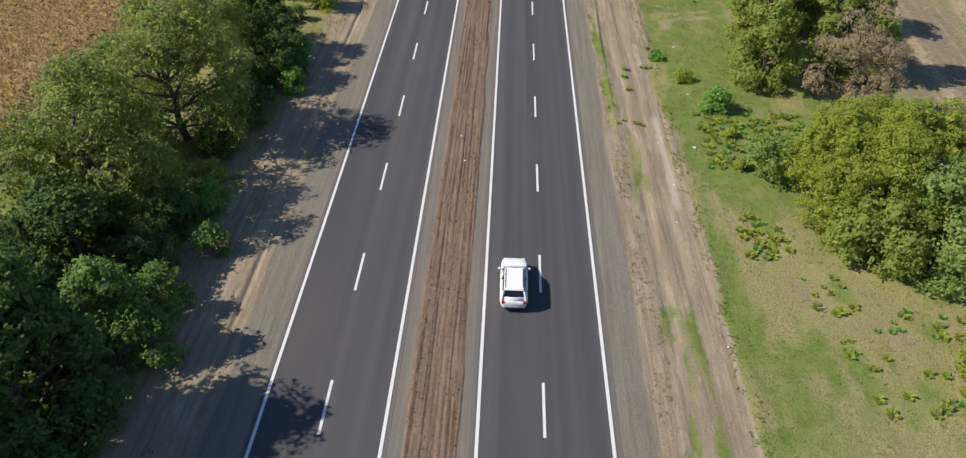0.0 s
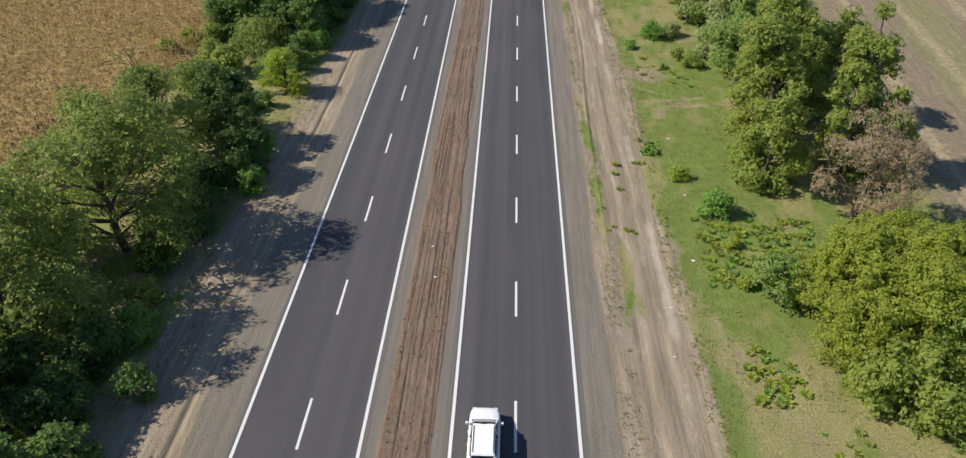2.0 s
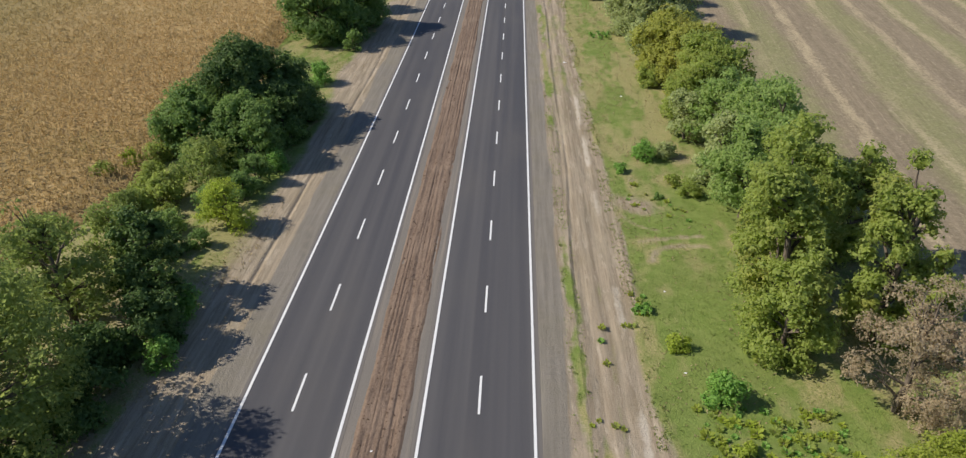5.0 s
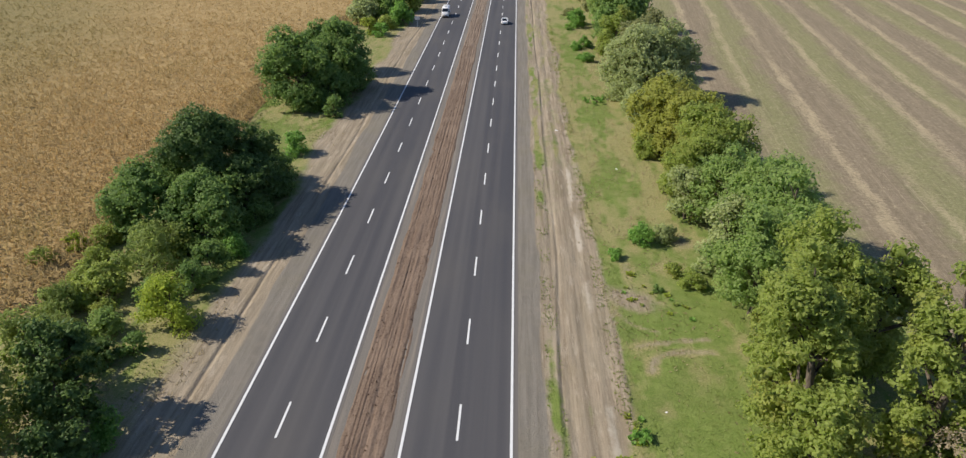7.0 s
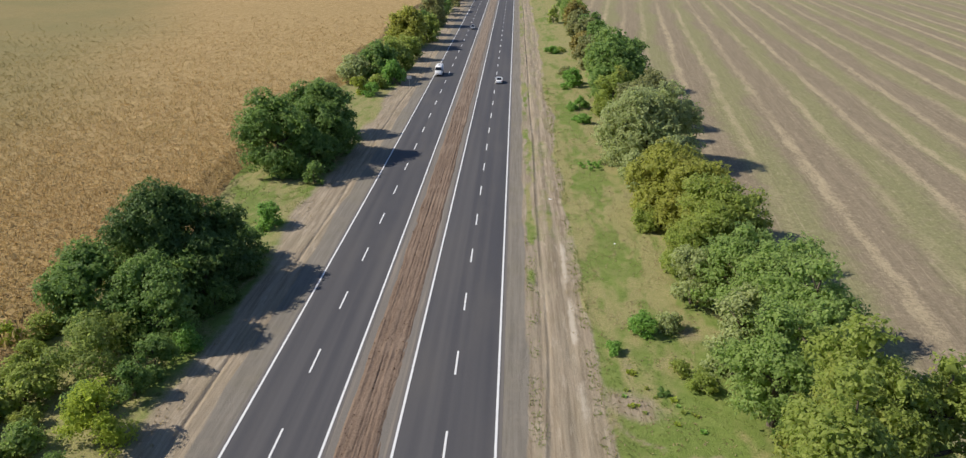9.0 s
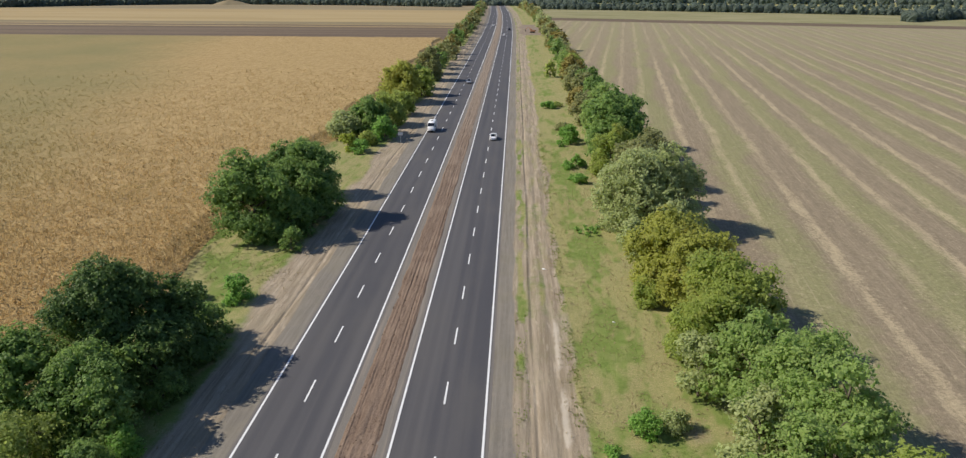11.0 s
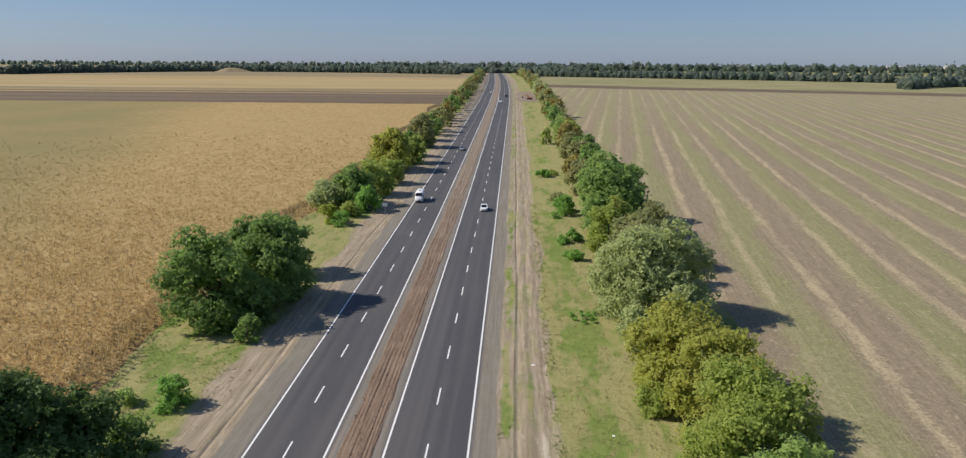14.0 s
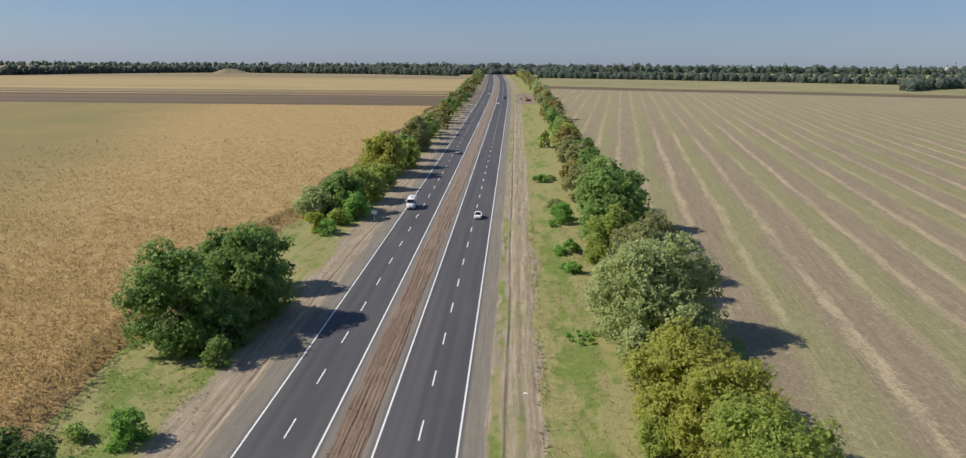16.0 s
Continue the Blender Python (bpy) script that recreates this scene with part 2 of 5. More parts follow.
def earth_material():
    n = Nodes("median_earth", 0.97, 0, 0.1)
    p = n.place()
    along = n.noise(n.place((5.0, 0.16, 1)), 1.0, 6, 0.65)
    fine = n.noise(p, 5.0, 7, 0.75)
    big = n.noise(p, 0.22, 4)
    c = n.mix(n.span(along, 0.3, 0.7), (0.140, 0.098, 0.071), (0.200, 0.144, 0.107))
    c = n.mix(n.span(fine, 0.35, 0.80, 0.0, 0.7), c, (0.262, 0.192, 0.142))
    c = n.mix(n.math("MULTIPLY", n.span(fine, 0.52, 0.35), 0.35), c, (0.085, 0.055, 0.038))
    rut = n.noise(n.place((2.6, 0.03, 1)), 1.0, 3, 0.5)
    c = n.mix(n.math("MULTIPLY", n.span(rut, 0.56, 0.68), 0.30), c, (0.110, 0.074, 0.053))
    # besides being sunk, the furrows have their shade put into the colour
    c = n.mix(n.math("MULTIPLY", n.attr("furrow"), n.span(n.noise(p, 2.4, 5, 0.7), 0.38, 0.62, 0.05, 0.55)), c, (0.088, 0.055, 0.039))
    c = n.mix(n.math("MULTIPLY", n.span(big, 0.45, 0.7), 0.4), c, (0.26, 0.19, 0.14))
    # the earth colour turns greyer and paler towards the far end
    ahead = n.span(n.math("ADD", n.node("ShaderNodeSeparateXYZ", 1, Vector=p)[1], n.math("MULTIPLY", big, 120.0)), 190.0, 420.0, 0.0, 0.75)
    c = n.mix(ahead, c, n.mix(n.span(along, 0.3, 0.7), (0.20, 0.162, 0.125), (0.29, 0.24, 0.188)))
    n.bump(fine, 0.9, 0.08)
    return n.color(c)


def olive_zone(n):
    """Where the crop is still half green, far out in the field."""
    sep = n.t.nodes.new("ShaderNodeSeparateXYZ")
    n.t.links.new(n.place(), sep.inputs[0])
    wob = n.math("MULTIPLY", n.math("SUBTRACT", n.noise(n.place(), 0.012, 4), 0.5), 60.0)
    d = n.math("SUBTRACT", wob, n.math("ADD", n.math("MULTIPLY", sep.outputs[1], 0.29), sep.outputs[0]))
    return n.span(d, 12.0, 78.0)


def maize_material(name, lo, hi, green):
    n = Nodes(name, 0.85, 0, 0.2)
    p = n.place()
    r = n.island()
    c = n.mix(r, lo, hi)
    patch = n.span(n.noise(p, 0.035, 4, 0.6), 0.50, 0.72)
    c = n.mix(n.math("MULTIPLY", patch, 0.55), c, green)
    c = n.mix(n.math("MULTIPLY", olive_zone(n), 0.85), c, (0.285, 0.252, 0.108))
    spot = n.span(n.noise(p, 0.45, 3), 0.62, 0.75)
    c = n.mix(n.math("MULTIPLY", spot, 0.35), c, (0.34, 0.22, 0.090))
    n.color(c)
    # dry leaves let the sun through
    mixer = n.t.nodes.new("ShaderNodeMixShader")
    mixer.inputs[0].default_value = 0.5
    n.t.links.new(n.b.outputs[0], mixer.inputs[1])
    n.t.links.new(n.node("ShaderNodeBsdfTranslucent", 0, Color=c)[1], mixer.inputs[2])
    n.t.links.new(mixer.outputs[0], n.t.nodes["Material Output"].inputs[0])
    return n.m


def maize_floor_material():
    n = Nodes("maize_canopy", 0.95, 0, 0.1)
    p = n.place()
    fine = n.noise(p, 2.6, 6, 0.75)
    row = n.noise(n.place((1.3, 0.35, 1)), 1.0, 5, 0.7)
    big = n.noise(p, 0.02, 5, 0.6)
    c = n.mix(n.span(fine, 0.32, 0.68), (0.272, 0.184, 0.084), (0.485, 0.355, 0.175))
    c = n.mix(n.math("MULTIPLY", n.span(row, 0.4, 0.7), 0.5), c, (0.45, 0.33, 0.145))
    # darker mottle that averages the shade between plants into the canopy colour
    clump = n.noise(n.place((1.0, 0.45, 1)), 0.55, 7, 0.8)
    c = n.mix(n.span(clump, 0.42, 0.60, 0.0, 0.65), c, (0.240, 0.163, 0.064))
    c = n.mix(n.math("MULTIPLY", olive_zone(n), n.span(big, 0.30, 0.72, 0.65, 0.95)), c, (0.205, 0.180, 0.080))
    n.bump(fine, 0.8, 0.22)
    return n.color(c)


def stubble_material():
    """Harvested field: grey-brown soil, straw lying in rows, a flush of green between."""
    n = Nodes("stubble_field", 0.96, 0, 0.12)
    p = n.place()
    w = n.attr("w")
    wob = n.noise(n.place((0.10, 0.035, 1)), 1.0, 4)
    fine, mid = n.noise(p, 2.2, 7, 0.75), n.noise(p, 0.35, 5, 0.6)
    slow = n.noise(n.place((0.02, 0.006, 1)), 1.0, 3)
    k = n.math("MULTIPLY", n.math("ADD", w, n.math("MULTIPLY", n.math("SUBTRACT", wob, 0.5), 2.4)), 2 * math.pi / 8.2)
    row = n.math("COSINE", k)
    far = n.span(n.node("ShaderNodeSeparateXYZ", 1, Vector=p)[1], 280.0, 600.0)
    half = n.math("COSINE", n.math("ADD", n.math("MULTIPLY", k, 0.5), n.math("MULTIPLY", slow, 5.0)))
    soil = n.mix(n.span(fine, 0.35, 0.7), (0.182, 0.146, 0.098), (0.268, 0.217, 0.148))
    along = n.math("MULTIPLY", n.node("ShaderNodeSeparateXYZ", 1, Vector=p)[1], 0.035)
    streak = n.noise(n.node("ShaderNodeCombineXYZ", 0, X=n.math("MULTIPLY", w, 1.1), Y=along)[1], 1.0, 6, 0.7)
    patch = n.noise(n.node("ShaderNodeCombineXYZ", 0, X=n.math("MULTIPLY", w, 0.55), Y=n.math("MULTIPLY", along, 4.0))[1], 1.0, 6, 0.7)
    soil = n.mix(n.math("MULTIPLY", n.span(streak, 0.42, 0.66), 0.45), soil, (0.305, 0.245, 0.170))
    soil = n.mix(n.math("MULTIPLY", n.span(patch, 0.55, 0.72), 0.4), soil, (0.335, 0.275, 0.195))
    grass = n.mix(n.span(fine, 0.3, 0.7), (0.176, 0.188, 0.074), (0.262, 0.268, 0.116))
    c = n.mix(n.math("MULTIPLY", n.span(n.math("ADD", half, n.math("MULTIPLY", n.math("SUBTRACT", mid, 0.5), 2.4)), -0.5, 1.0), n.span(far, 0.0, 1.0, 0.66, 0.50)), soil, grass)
    drill = n.noise(n.node("ShaderNodeCombineXYZ", 0, X=n.math("MULTIPLY", w, 2.6), Y=n.math("MULTIPLY", along, 1.5))[1], 1.0, 5, 0.75)
    c = n.mix(n.math("MULTIPLY", n.span(drill, 0.54, 0.68), 0.55), c, (0.37, 0.302, 0.20))
    c = n.mix(n.math("MULTIPLY", n.span(drill, 0.46, 0.33), 0.50), c, (0.135, 0.112, 0.070))
    # swaths of straw, each of its own strength along its length
    frayed = n.math("ADD", n.math("MULTIPLY", n.math("SUBTRACT", patch, 0.5), 1.6), n.math("MULTIPLY", n.math("SUBTRACT", fine, 0.5), 1.1))
    lines = n.span(n.math("ADD", row, n.math("MULTIPLY", frayed, 1.25)), 0.45, 1.25)
    single = n.noise(n.node("ShaderNodeCombineXYZ", 0, X=n.math("MULTIPLY", w, 0.10), Y=n.math("MULTIPLY", along, 0.30))[1], 1.0, 4, 0.6)
    lines = n.math("MULTIPLY", lines, n.span(single, 0.36, 0.60, 0.15, 0.80))
    lines = n.math("MULTIPLY", lines, n.span(n.math("ADD", w, n.math("MULTIPLY", n.math("MAXIMUM", n.math("SUBTRACT", n.math("DIVIDE", along, 0.035), 165.0), 0.0), 0.2)), -10.0, -2.0, 0.6, 1.0))
    # farther off the rows weaken and the field evens out to pale tan
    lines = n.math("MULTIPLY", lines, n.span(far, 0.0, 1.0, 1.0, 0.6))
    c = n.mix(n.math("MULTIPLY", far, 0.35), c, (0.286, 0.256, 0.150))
    c = n.mix(lines, c, n.mix(n.span(fine, 0.3, 0.65), (0.34, 0.278, 0.170), (0.50, 0.41, 0.262)))
    c = n.mix(n.math("MULTIPLY", n.span(mid, 0.5, 0.8), 0.35), c, (0.30, 0.245, 0.17))
    grit = n.noise(n.place((1, 0.6, 1)), 1.5, 6, 0.85)
    c = n.mix(n.math("MULTIPLY", n.span(grit, 0.53, 0.68), 0.55), c, (0.46, 0.385, 0.25))
    c = n.mix(n.math("MULTIPLY", n.span(grit, 0.46, 0.34), 0.45), c, (0.115, 0.095, 0.062))
    n.bump(fine, 0.8, 0.15)
    return n.color(c)


def field_material(name, a, b, scale=(0.01, 0.12, 1)):
    n = Nodes(name, 0.95, 0, 0.1)
    s = n.noise(n.place(scale), 1.0, 6, 0.65)
    f = n.noise(n.place(), 0.4, 6, 0.7)
    c = n.mix(n.span(s, 0.3, 0.7), a, b)
    c = n.mix(n.math("MULTIPLY", n.span(f, 0.4, 0.7), 0.4), c, b)
    n.bump(f, 0.6, 0.3)
    return n.color(c)


def leaf_material(name, dark, mid, tip, turn=(0.30, 0.24, 0.05), amount=0.15, thin=0.45):
    """Leaves: three greens by leaf, some turned, with light shining through them."""
    n = Nodes(name, 0.55, 0, 0.24)
    p = n.place()
    r = n.island()
    c = n.mix(n.span(r, 0.0, 0.45), tuple(0.55 * a + 0.45 * b for a, b in zip(dark, mid)), mid)
    c = n.mix(n.span(r, 0.55, 1.0), c, tip)
    patch = n.noise(p, 0.55, 4, 0.6)
    c = n.mix(n.math("MULTIPLY", n.span(patch, 0.48, 0.70), 0.55), c, tip)
    c = n.mix(n.math("MULTIPLY", n.span(n.noise(p, 0.28, 3), 0.52, 0.74), amount * 3), c, turn)
    n.color(c)
    tr = n.node("ShaderNodeBsdfTranslucent", 0, Color=n.mix(0.5, c, tip))[1]
    mixer = n.t.nodes.new("ShaderNodeMixShader")
    mixer.inputs[0].default_value = thin
    n.t.links.new(n.b.outputs[0], mixer.inputs[1])
    n.t.links.new(tr, mixer.inputs[2])
    n.t.links.new(mixer.outputs[0], n.t.nodes["Material Output"].inputs[0])
    return n.m


def bark_material(name, a, b):
    n = Nodes(name, 0.92, 0, 0.2)
    f = n.noise(n.place((6, 6, 1.2), local=True), 1.0, 7, 0.7)
    n.bump(f, 0.8, 0.05)
    return n.color(n.mix(n.span(f, 0.3, 0.7), a, b))


ASPHALT, PAINT, VERGE, EARTH = asphalt_material(), paint_material(), verge_material(), earth_material()
MAIZE = maize_material("maize_leaf", (0.40, 0.278, 0.115), (0.57, 0.425, 0.218), (0.35, 0.29, 0.12))
MAIZE_FLOOR, STUBBLE = maize_floor_material(), stubble_material()
PLOUGHED = field_material("ploughed_soil", (0.095, 0.070, 0.050), (0.175, 0.133, 0.092), (0.002, 0.16, 1))
STRAW = field_material("straw_field", (0.29, 0.215, 0.105), (0.37, 0.285, 0.15), (0.004, 0.03, 1))
FALLOW = field_material("fallow_field", (0.20, 0.165, 0.095), (0.27, 0.215, 0.13), (0.004, 0.03, 1))
MEADOW = field_material("pale_green_field", (0.185, 0.18, 0.085), (0.27, 0.245, 0.135), (0.02, 0.02, 1))
LEAF = {
    "dark": leaf_material("dark_leaves", (0.110, 0.190, 0.062), (0.185, 0.295, 0.082), (0.272, 0.395, 0.108), (0.290, 0.350, 0.090), 0.08, 0.54),
    "fresh": leaf_material("fresh_leaves", (0.115, 0.240, 0.050), (0.200, 0.385, 0.076), (0.300, 0.490, 0.115), (0.30, 0.43, 0.085), 0.05, 0.5),
    "feather": leaf_material("feathery_leaves", (0.225, 0.325, 0.104), (0.298, 0.412, 0.124), (0.380, 0.498, 0.156), (0.430, 0.445, 0.130), 0.08, 0.60),
    # feathery western trees, leaf colour also dimmed for their side away from the sun
    "locust": leaf_material("shade_feathery_leaves", (0.150, 0.210, 0.056), (0.248, 0.325, 0.084), (0.358, 0.424, 0.120), (0.37, 0.34, 0.090), 0.10, 0.58),
    "olive": leaf_material("olive_leaves", (0.285, 0.352, 0.088), (0.352, 0.428, 0.104), (0.425, 0.496, 0.136), (0.520, 0.440, 0.124), 0.17, 0.64),
    "yellow": leaf_material("yellow_green_leaves", (0.300, 0.325, 0.068), (0.380, 0.405, 0.088), (0.460, 0.475, 0.120), (0.52, 0.400, 0.104), 0.14, 0.60),
    "dull": leaf_material("dull_olive_leaves", (0.200, 0.220, 0.090), (0.285, 0.305, 0.125), (0.365, 0.380, 0.165), (0.400, 0.310, 0.130), 0.22, 0.55),
    "lime": leaf_material("lime_green_leaves", (0.252, 0.304, 0.048), (0.352, 0.415, 0.069), (0.446, 0.500, 0.102), (0.44, 0.43, 0.085), 0.06, 0.60),
    "gold": leaf_material("yellowish_leaves", (0.290, 0.365, 0.045), (0.385, 0.470, 0.066), (0.480, 0.560, 0.100), (0.48, 0.50, 0.090), 0.06, 0.6),
    # a dark species, darkened further in colour for shade among the western trees
    "deep": leaf_material("shade_dark_leaves", (0.050, 0.096, 0.030), (0.100, 0.170, 0.046), (0.160, 0.245, 0.064), (0.17, 0.22, 0.054), 0.06, 0.42),
    "grey": leaf_material("grey_green_leaves", (0.290, 0.340, 0.145), (0.390, 0.445, 0.190), (0.490, 0.545, 0.245), (0.403, 0.414, 0.179), 0.08, 0.55),
    "brown": leaf_material("withered_leaves", (0.340, 0.268, 0.165), (0.450, 0.360, 0.235), (0.540, 0.440, 0.300), (0.33, 0.315, 0.140), 0.10, 0.55),
    "rust": leaf_material("rusty_leaves", (0.165, 0.135, 0.035), (0.255, 0.215, 0.055), (0.335, 0.285, 0.080), (0.330, 0.185, 0.055), 0.12, 0.3),
    # far woods: leaf green paled and blued, with the haze put into the colour
    "distant": leaf_material("haze_paled_leaves", (0.168, 0.214, 0.178), (0.188, 0.236, 0.192), (0.208, 0.256, 0.204), (0.214, 0.250, 0.192), 0.06, 0.68),
}
BARK = bark_material("bark", (0.075, 0.058, 0.042), (0.19, 0.155, 0.12))
BARK_PALE = bark_material("pale_dead_wood", (0.24, 0.21, 0.18), (0.46, 0.42, 0.37))
GRASS_TUFT = leaf_material("grass_blades", (0.130, 0.190, 0.038), (0.195, 0.255, 0.058), (0.26, 0.300, 0.085), (0.36, 0.30, 0.12), 0.15, 0.5)
DRY_TUFT = leaf_material("dry_grass_blades", (0.19, 0.145, 0.065), (0.28, 0.215, 0.105), (0.36, 0.29, 0.16), (0.18, 0.17, 0.05), 0.15, 0.2)
CLOD = plain("soil_clod", (0.105, 0.066, 0.045), 0.95, 0, 0.1, 0.4, 9)

# ---- the land: one sheet to the horizon ----
def stroke(U, Y, line, width):
    """A soft-edged mark along a line on the ground."""
    best = np.full(U.shape, 1e9)
    for (ax, ay), (bx, by) in zip(line, line[1:]):
        dx, dy = bx - ax, by - ay
        f = np.clip(((U - ax) * dx + (Y - ay) * dy) / (dx * dx + dy * dy), 0, 1)
        best = np.minimum(best, np.hypot(U - ax - f * dx, Y - ay - f * dy))
    return np.exp(-(best / width) ** 2)


def ground_sheet():
    far = np.array([46, 50, 60, 80, 110, 160, 250, 400, 600, 900, 1500, 2500, 4200.0])
    u = np.unique(np.concatenate((-far[::-1], np.arange(-44, -15, 0.4), np.arange(-15, 6.6, 1.5), np.arange(6.8, 44.5, 0.4), np.arange(9.9, 11.9, 0.12), np.arange(-19.7, -18.1, 0.12), far)))
    y = np.concatenate(([-400, -200, -100, -50, -20], np.arange(0, 80, 0.8), np.arange(80, 94.2, 0.4), np.arange(94.4, 190, 0.8), np.arange(190, 400, 2.0), np.arange(400, 800, 6.0), np.arange(800, 1700, 25.0),
                        [1700, 1900, 2200, 2600, 3200, 4000, 5000, 5900]))
    U, Y = np.meshgrid(u, y)
    Z = zr(Y) + relief(U, Y)
    Z = Z - 0.12 * (sstep(-15.05, -14.4, U) * sstep(6.75, 6.2, U))
    # a rut pressed into the soil along the grass strip
    rut = 10.5 + 0.6 * sstep(80, 105, Y) + 0.35 * (vnoise(0 * U, Y / 35.0, 71) - 0.5)
    Z = Z - 0.08 * sstep(52, 66, Y) * np.exp(-((U - rut) / 0.16) ** 2) * sstep(0.30, 0.5, vnoise(0 * U, Y / 9.0, 72)) + 0.06 * sstep(52, 66, Y) * np.exp(-((U - rut + 0.38) / 0.2) ** 2)
    me = np_mesh("ground", np.stack((U + bend(Y), Y, Z), -1).reshape(-1, 3), grid_faces(len(y), len(u)), VERGE, True)
    n1, n2 = fnoise(U / 6.0, Y / 14.0, 21), fnoise(U / 2.0, Y / 5.0, 31)
    # gravel shoulders, then bare tracks, then grass
    ug = U + (n2 - 0.5) * 0.7 + (n1 - 0.5) * 0.7
    gravel = sstep(-18.4, -16.8, ug) * sstep(10.0, 7.8, ug)
    soil_l = sstep(-24.0, -20.6, U + (n1 - 0.5) * 5.0) * (U < -10)
    soil_r = sstep(16.2, 14.8, U + (n1 - 0.5) * 2.6) * (U > 0)
    n3, n4 = fnoise(U / 0.7, Y / 3.2, 35), fnoise(U / 0.9, Y / 2.0, 38)
    # thin lines of grass left between the wheel ruts
    strip = 1.15 * np.exp(-((U - 9.8 - 1.3 * sstep(64, 54, Y) - 0.4 * (n1 - 0.5)) / 0.85) ** 2) + 0.9 * np.exp(-((U - 12.8 - 0.4 * (n1 - 0.5)) / 0.32) ** 2) * sstep(60, 45, Y)
    strip = strip + 0.7 * np.exp(-((U - 12.3 - 0.4 * n2) / 0.35) ** 2) * sstep(0.4, 0.5, n1) + 0.5 * sstep(13.9, 14.9, U)
    soil = np.maximum(soil_l, soil_r) - (0.55 + 0.25 * sstep(100, 70, Y)) * strip * sstep(0.30, 0.70, n3) * sstep(0.30, 0.50, n1) * (U > 0)
    soil = soil - 0.40 * (U > 9) * sstep(70, 150, Y) * sstep(0.35, 0.6, fnoise(U / 1.2, Y / 9.0, 36))
    # a path worn across the grass, tyre arcs, a scraped patch and bare spots
    path = stroke(U, Y, ((15.4, 52.0), (16.8, 49.6), (19.6, 43.4), (20.8, 38.6), (23.3, 36.1), (26.2, 34.2), (30.0, 31.0)), 1.7) + 0.7 * stroke(U, Y, ((21.6, 46.0), (23.6, 41.0), (26.6, 37.4), (31.0, 35.2)), 0.8)
    arc = stroke(U, Y, ((17.9, 82.4), (18.3, 83.7), (19.3, 84.8), (21.2, 85.4), (23.6, 85.3)), 0.62)
    arc2 = stroke(U, Y, ((17.4, 86.0), (20.5, 86.9), (23.6, 87.3)), 0.6)
    arc3 = stroke(U, Y, ((15.8, 91.6), (17.2, 89.4), (19.4, 88.2)), 0.4)
    scrape = 1.15 * np.exp(-(((U - 17.6) / 3.3) ** 2 + ((Y - 93.6 + 0.35 * (U - 18)) / 2.3) ** 2)) + 0.8 * np.exp(-(((U - 25.0) / 1.6) ** 2 + ((Y - 106.2) / 2.2) ** 2)) + 0.6 * np.exp(-(((U - 18.2) / 0.8) ** 2 + ((Y - 99.5) / 2.6) ** 2))
    worn = np.clip(1.15 * (arc + arc2) + 0.8 * arc3 + 1.0 * scrape + 0.75 * path, 0, 1)
    soil = np.maximum(soil, np.clip(0.54 * arc + 0.54 * arc2 + 0.50 * arc3 + 0.74 * scrape + 0.40 * path * (0.6 + 0.8 * n2), 0, 0.9) + 0.25 * (n4 - 0.5))
    # leaf litter and bare ground under the western trees
    soil = np.maximum(soil, (U < -20) * sstep(88, 80, Y) * sstep(-36, -30, U) * (0.42 + 0.9 * (n2 - 0.5) + 0.5 * (n4 - 0.5)))
    soil = np.maximum(soil, 0.8 * (U > 15) * (U < 30) * sstep(560, 575, Y) * sstep(640, 610, Y))
    east, west = (U > 12) * 1.0, (U < -17) * 1.0
    dry = 0.22 + 1.7 * (n2 - 0.5) + 1.3 * (n4 - 0.5) + 1.1 * (n1 - 0.5) + 1.3 * (n3 - 0.5) * sstep(100, 115, Y)
    dry = dry + east * (0.05 + 0.34 * sstep(24, 37, U) - 0.42 * sstep(52, 64, Y) * sstep(100, 90, Y) * sstep(28, 24, U) * sstep(15.6, 16.8, U) - 0.30 * np.exp(-((U - 17.0) / 1.3) ** 2) * sstep(64, 52, Y) + 0.30 * sstep(54, 40, Y) * sstep(18, 21, U))
    # pale bleached grass at the foot of the trees and beside the track farther on
    dry = dry + east * sstep(99, 112, Y) * (0.45 * np.exp(-((U - 24.4) / 2.3) ** 2) + 0.26 * np.exp(-((U - 16.0) / 1.5) ** 2) + 0.12 - 0.15 * np.exp(-((U - 19.6) / 1.6) ** 2)) + east * (0.02 * sstep(104, 116, Y) + 0.28 * sstep(140, 200, Y) * (1 - 1.7 * np.exp(-((U - 18.0) / 2.6) ** 2) * sstep(250, 215, Y)))
    dry = dry + west * (0.12 + 0.62 * sstep(60, 68, Y) * sstep(100, 90, Y) + 0.10 * sstep(114, 124, Y) + 0.25 * sstep(165, 185, Y))
    dry = dry + 0.9 * worn
    # the pale crumbled rut where wheels still run
    chalk = np.exp(-((U - 13.8 - 0.5 * (n1 - 0.5)) / 0.36) ** 2) * (0.45 + 0.8 * n4) * sstep(0.30, 0.62, vnoise(0 * U, Y / 5.0, 73)) * sstep(30, 50, Y) * sstep(190, 120, Y) + 0.5 * np.exp(-((U - 14.6 - 0.8 * (n1 - 0.5)) / 0.3) ** 2) * n2 * sstep(60, 75, Y) * sstep(120, 100, Y)
    set_attr(me, "chalk", np.clip(chalk, 0, 1))
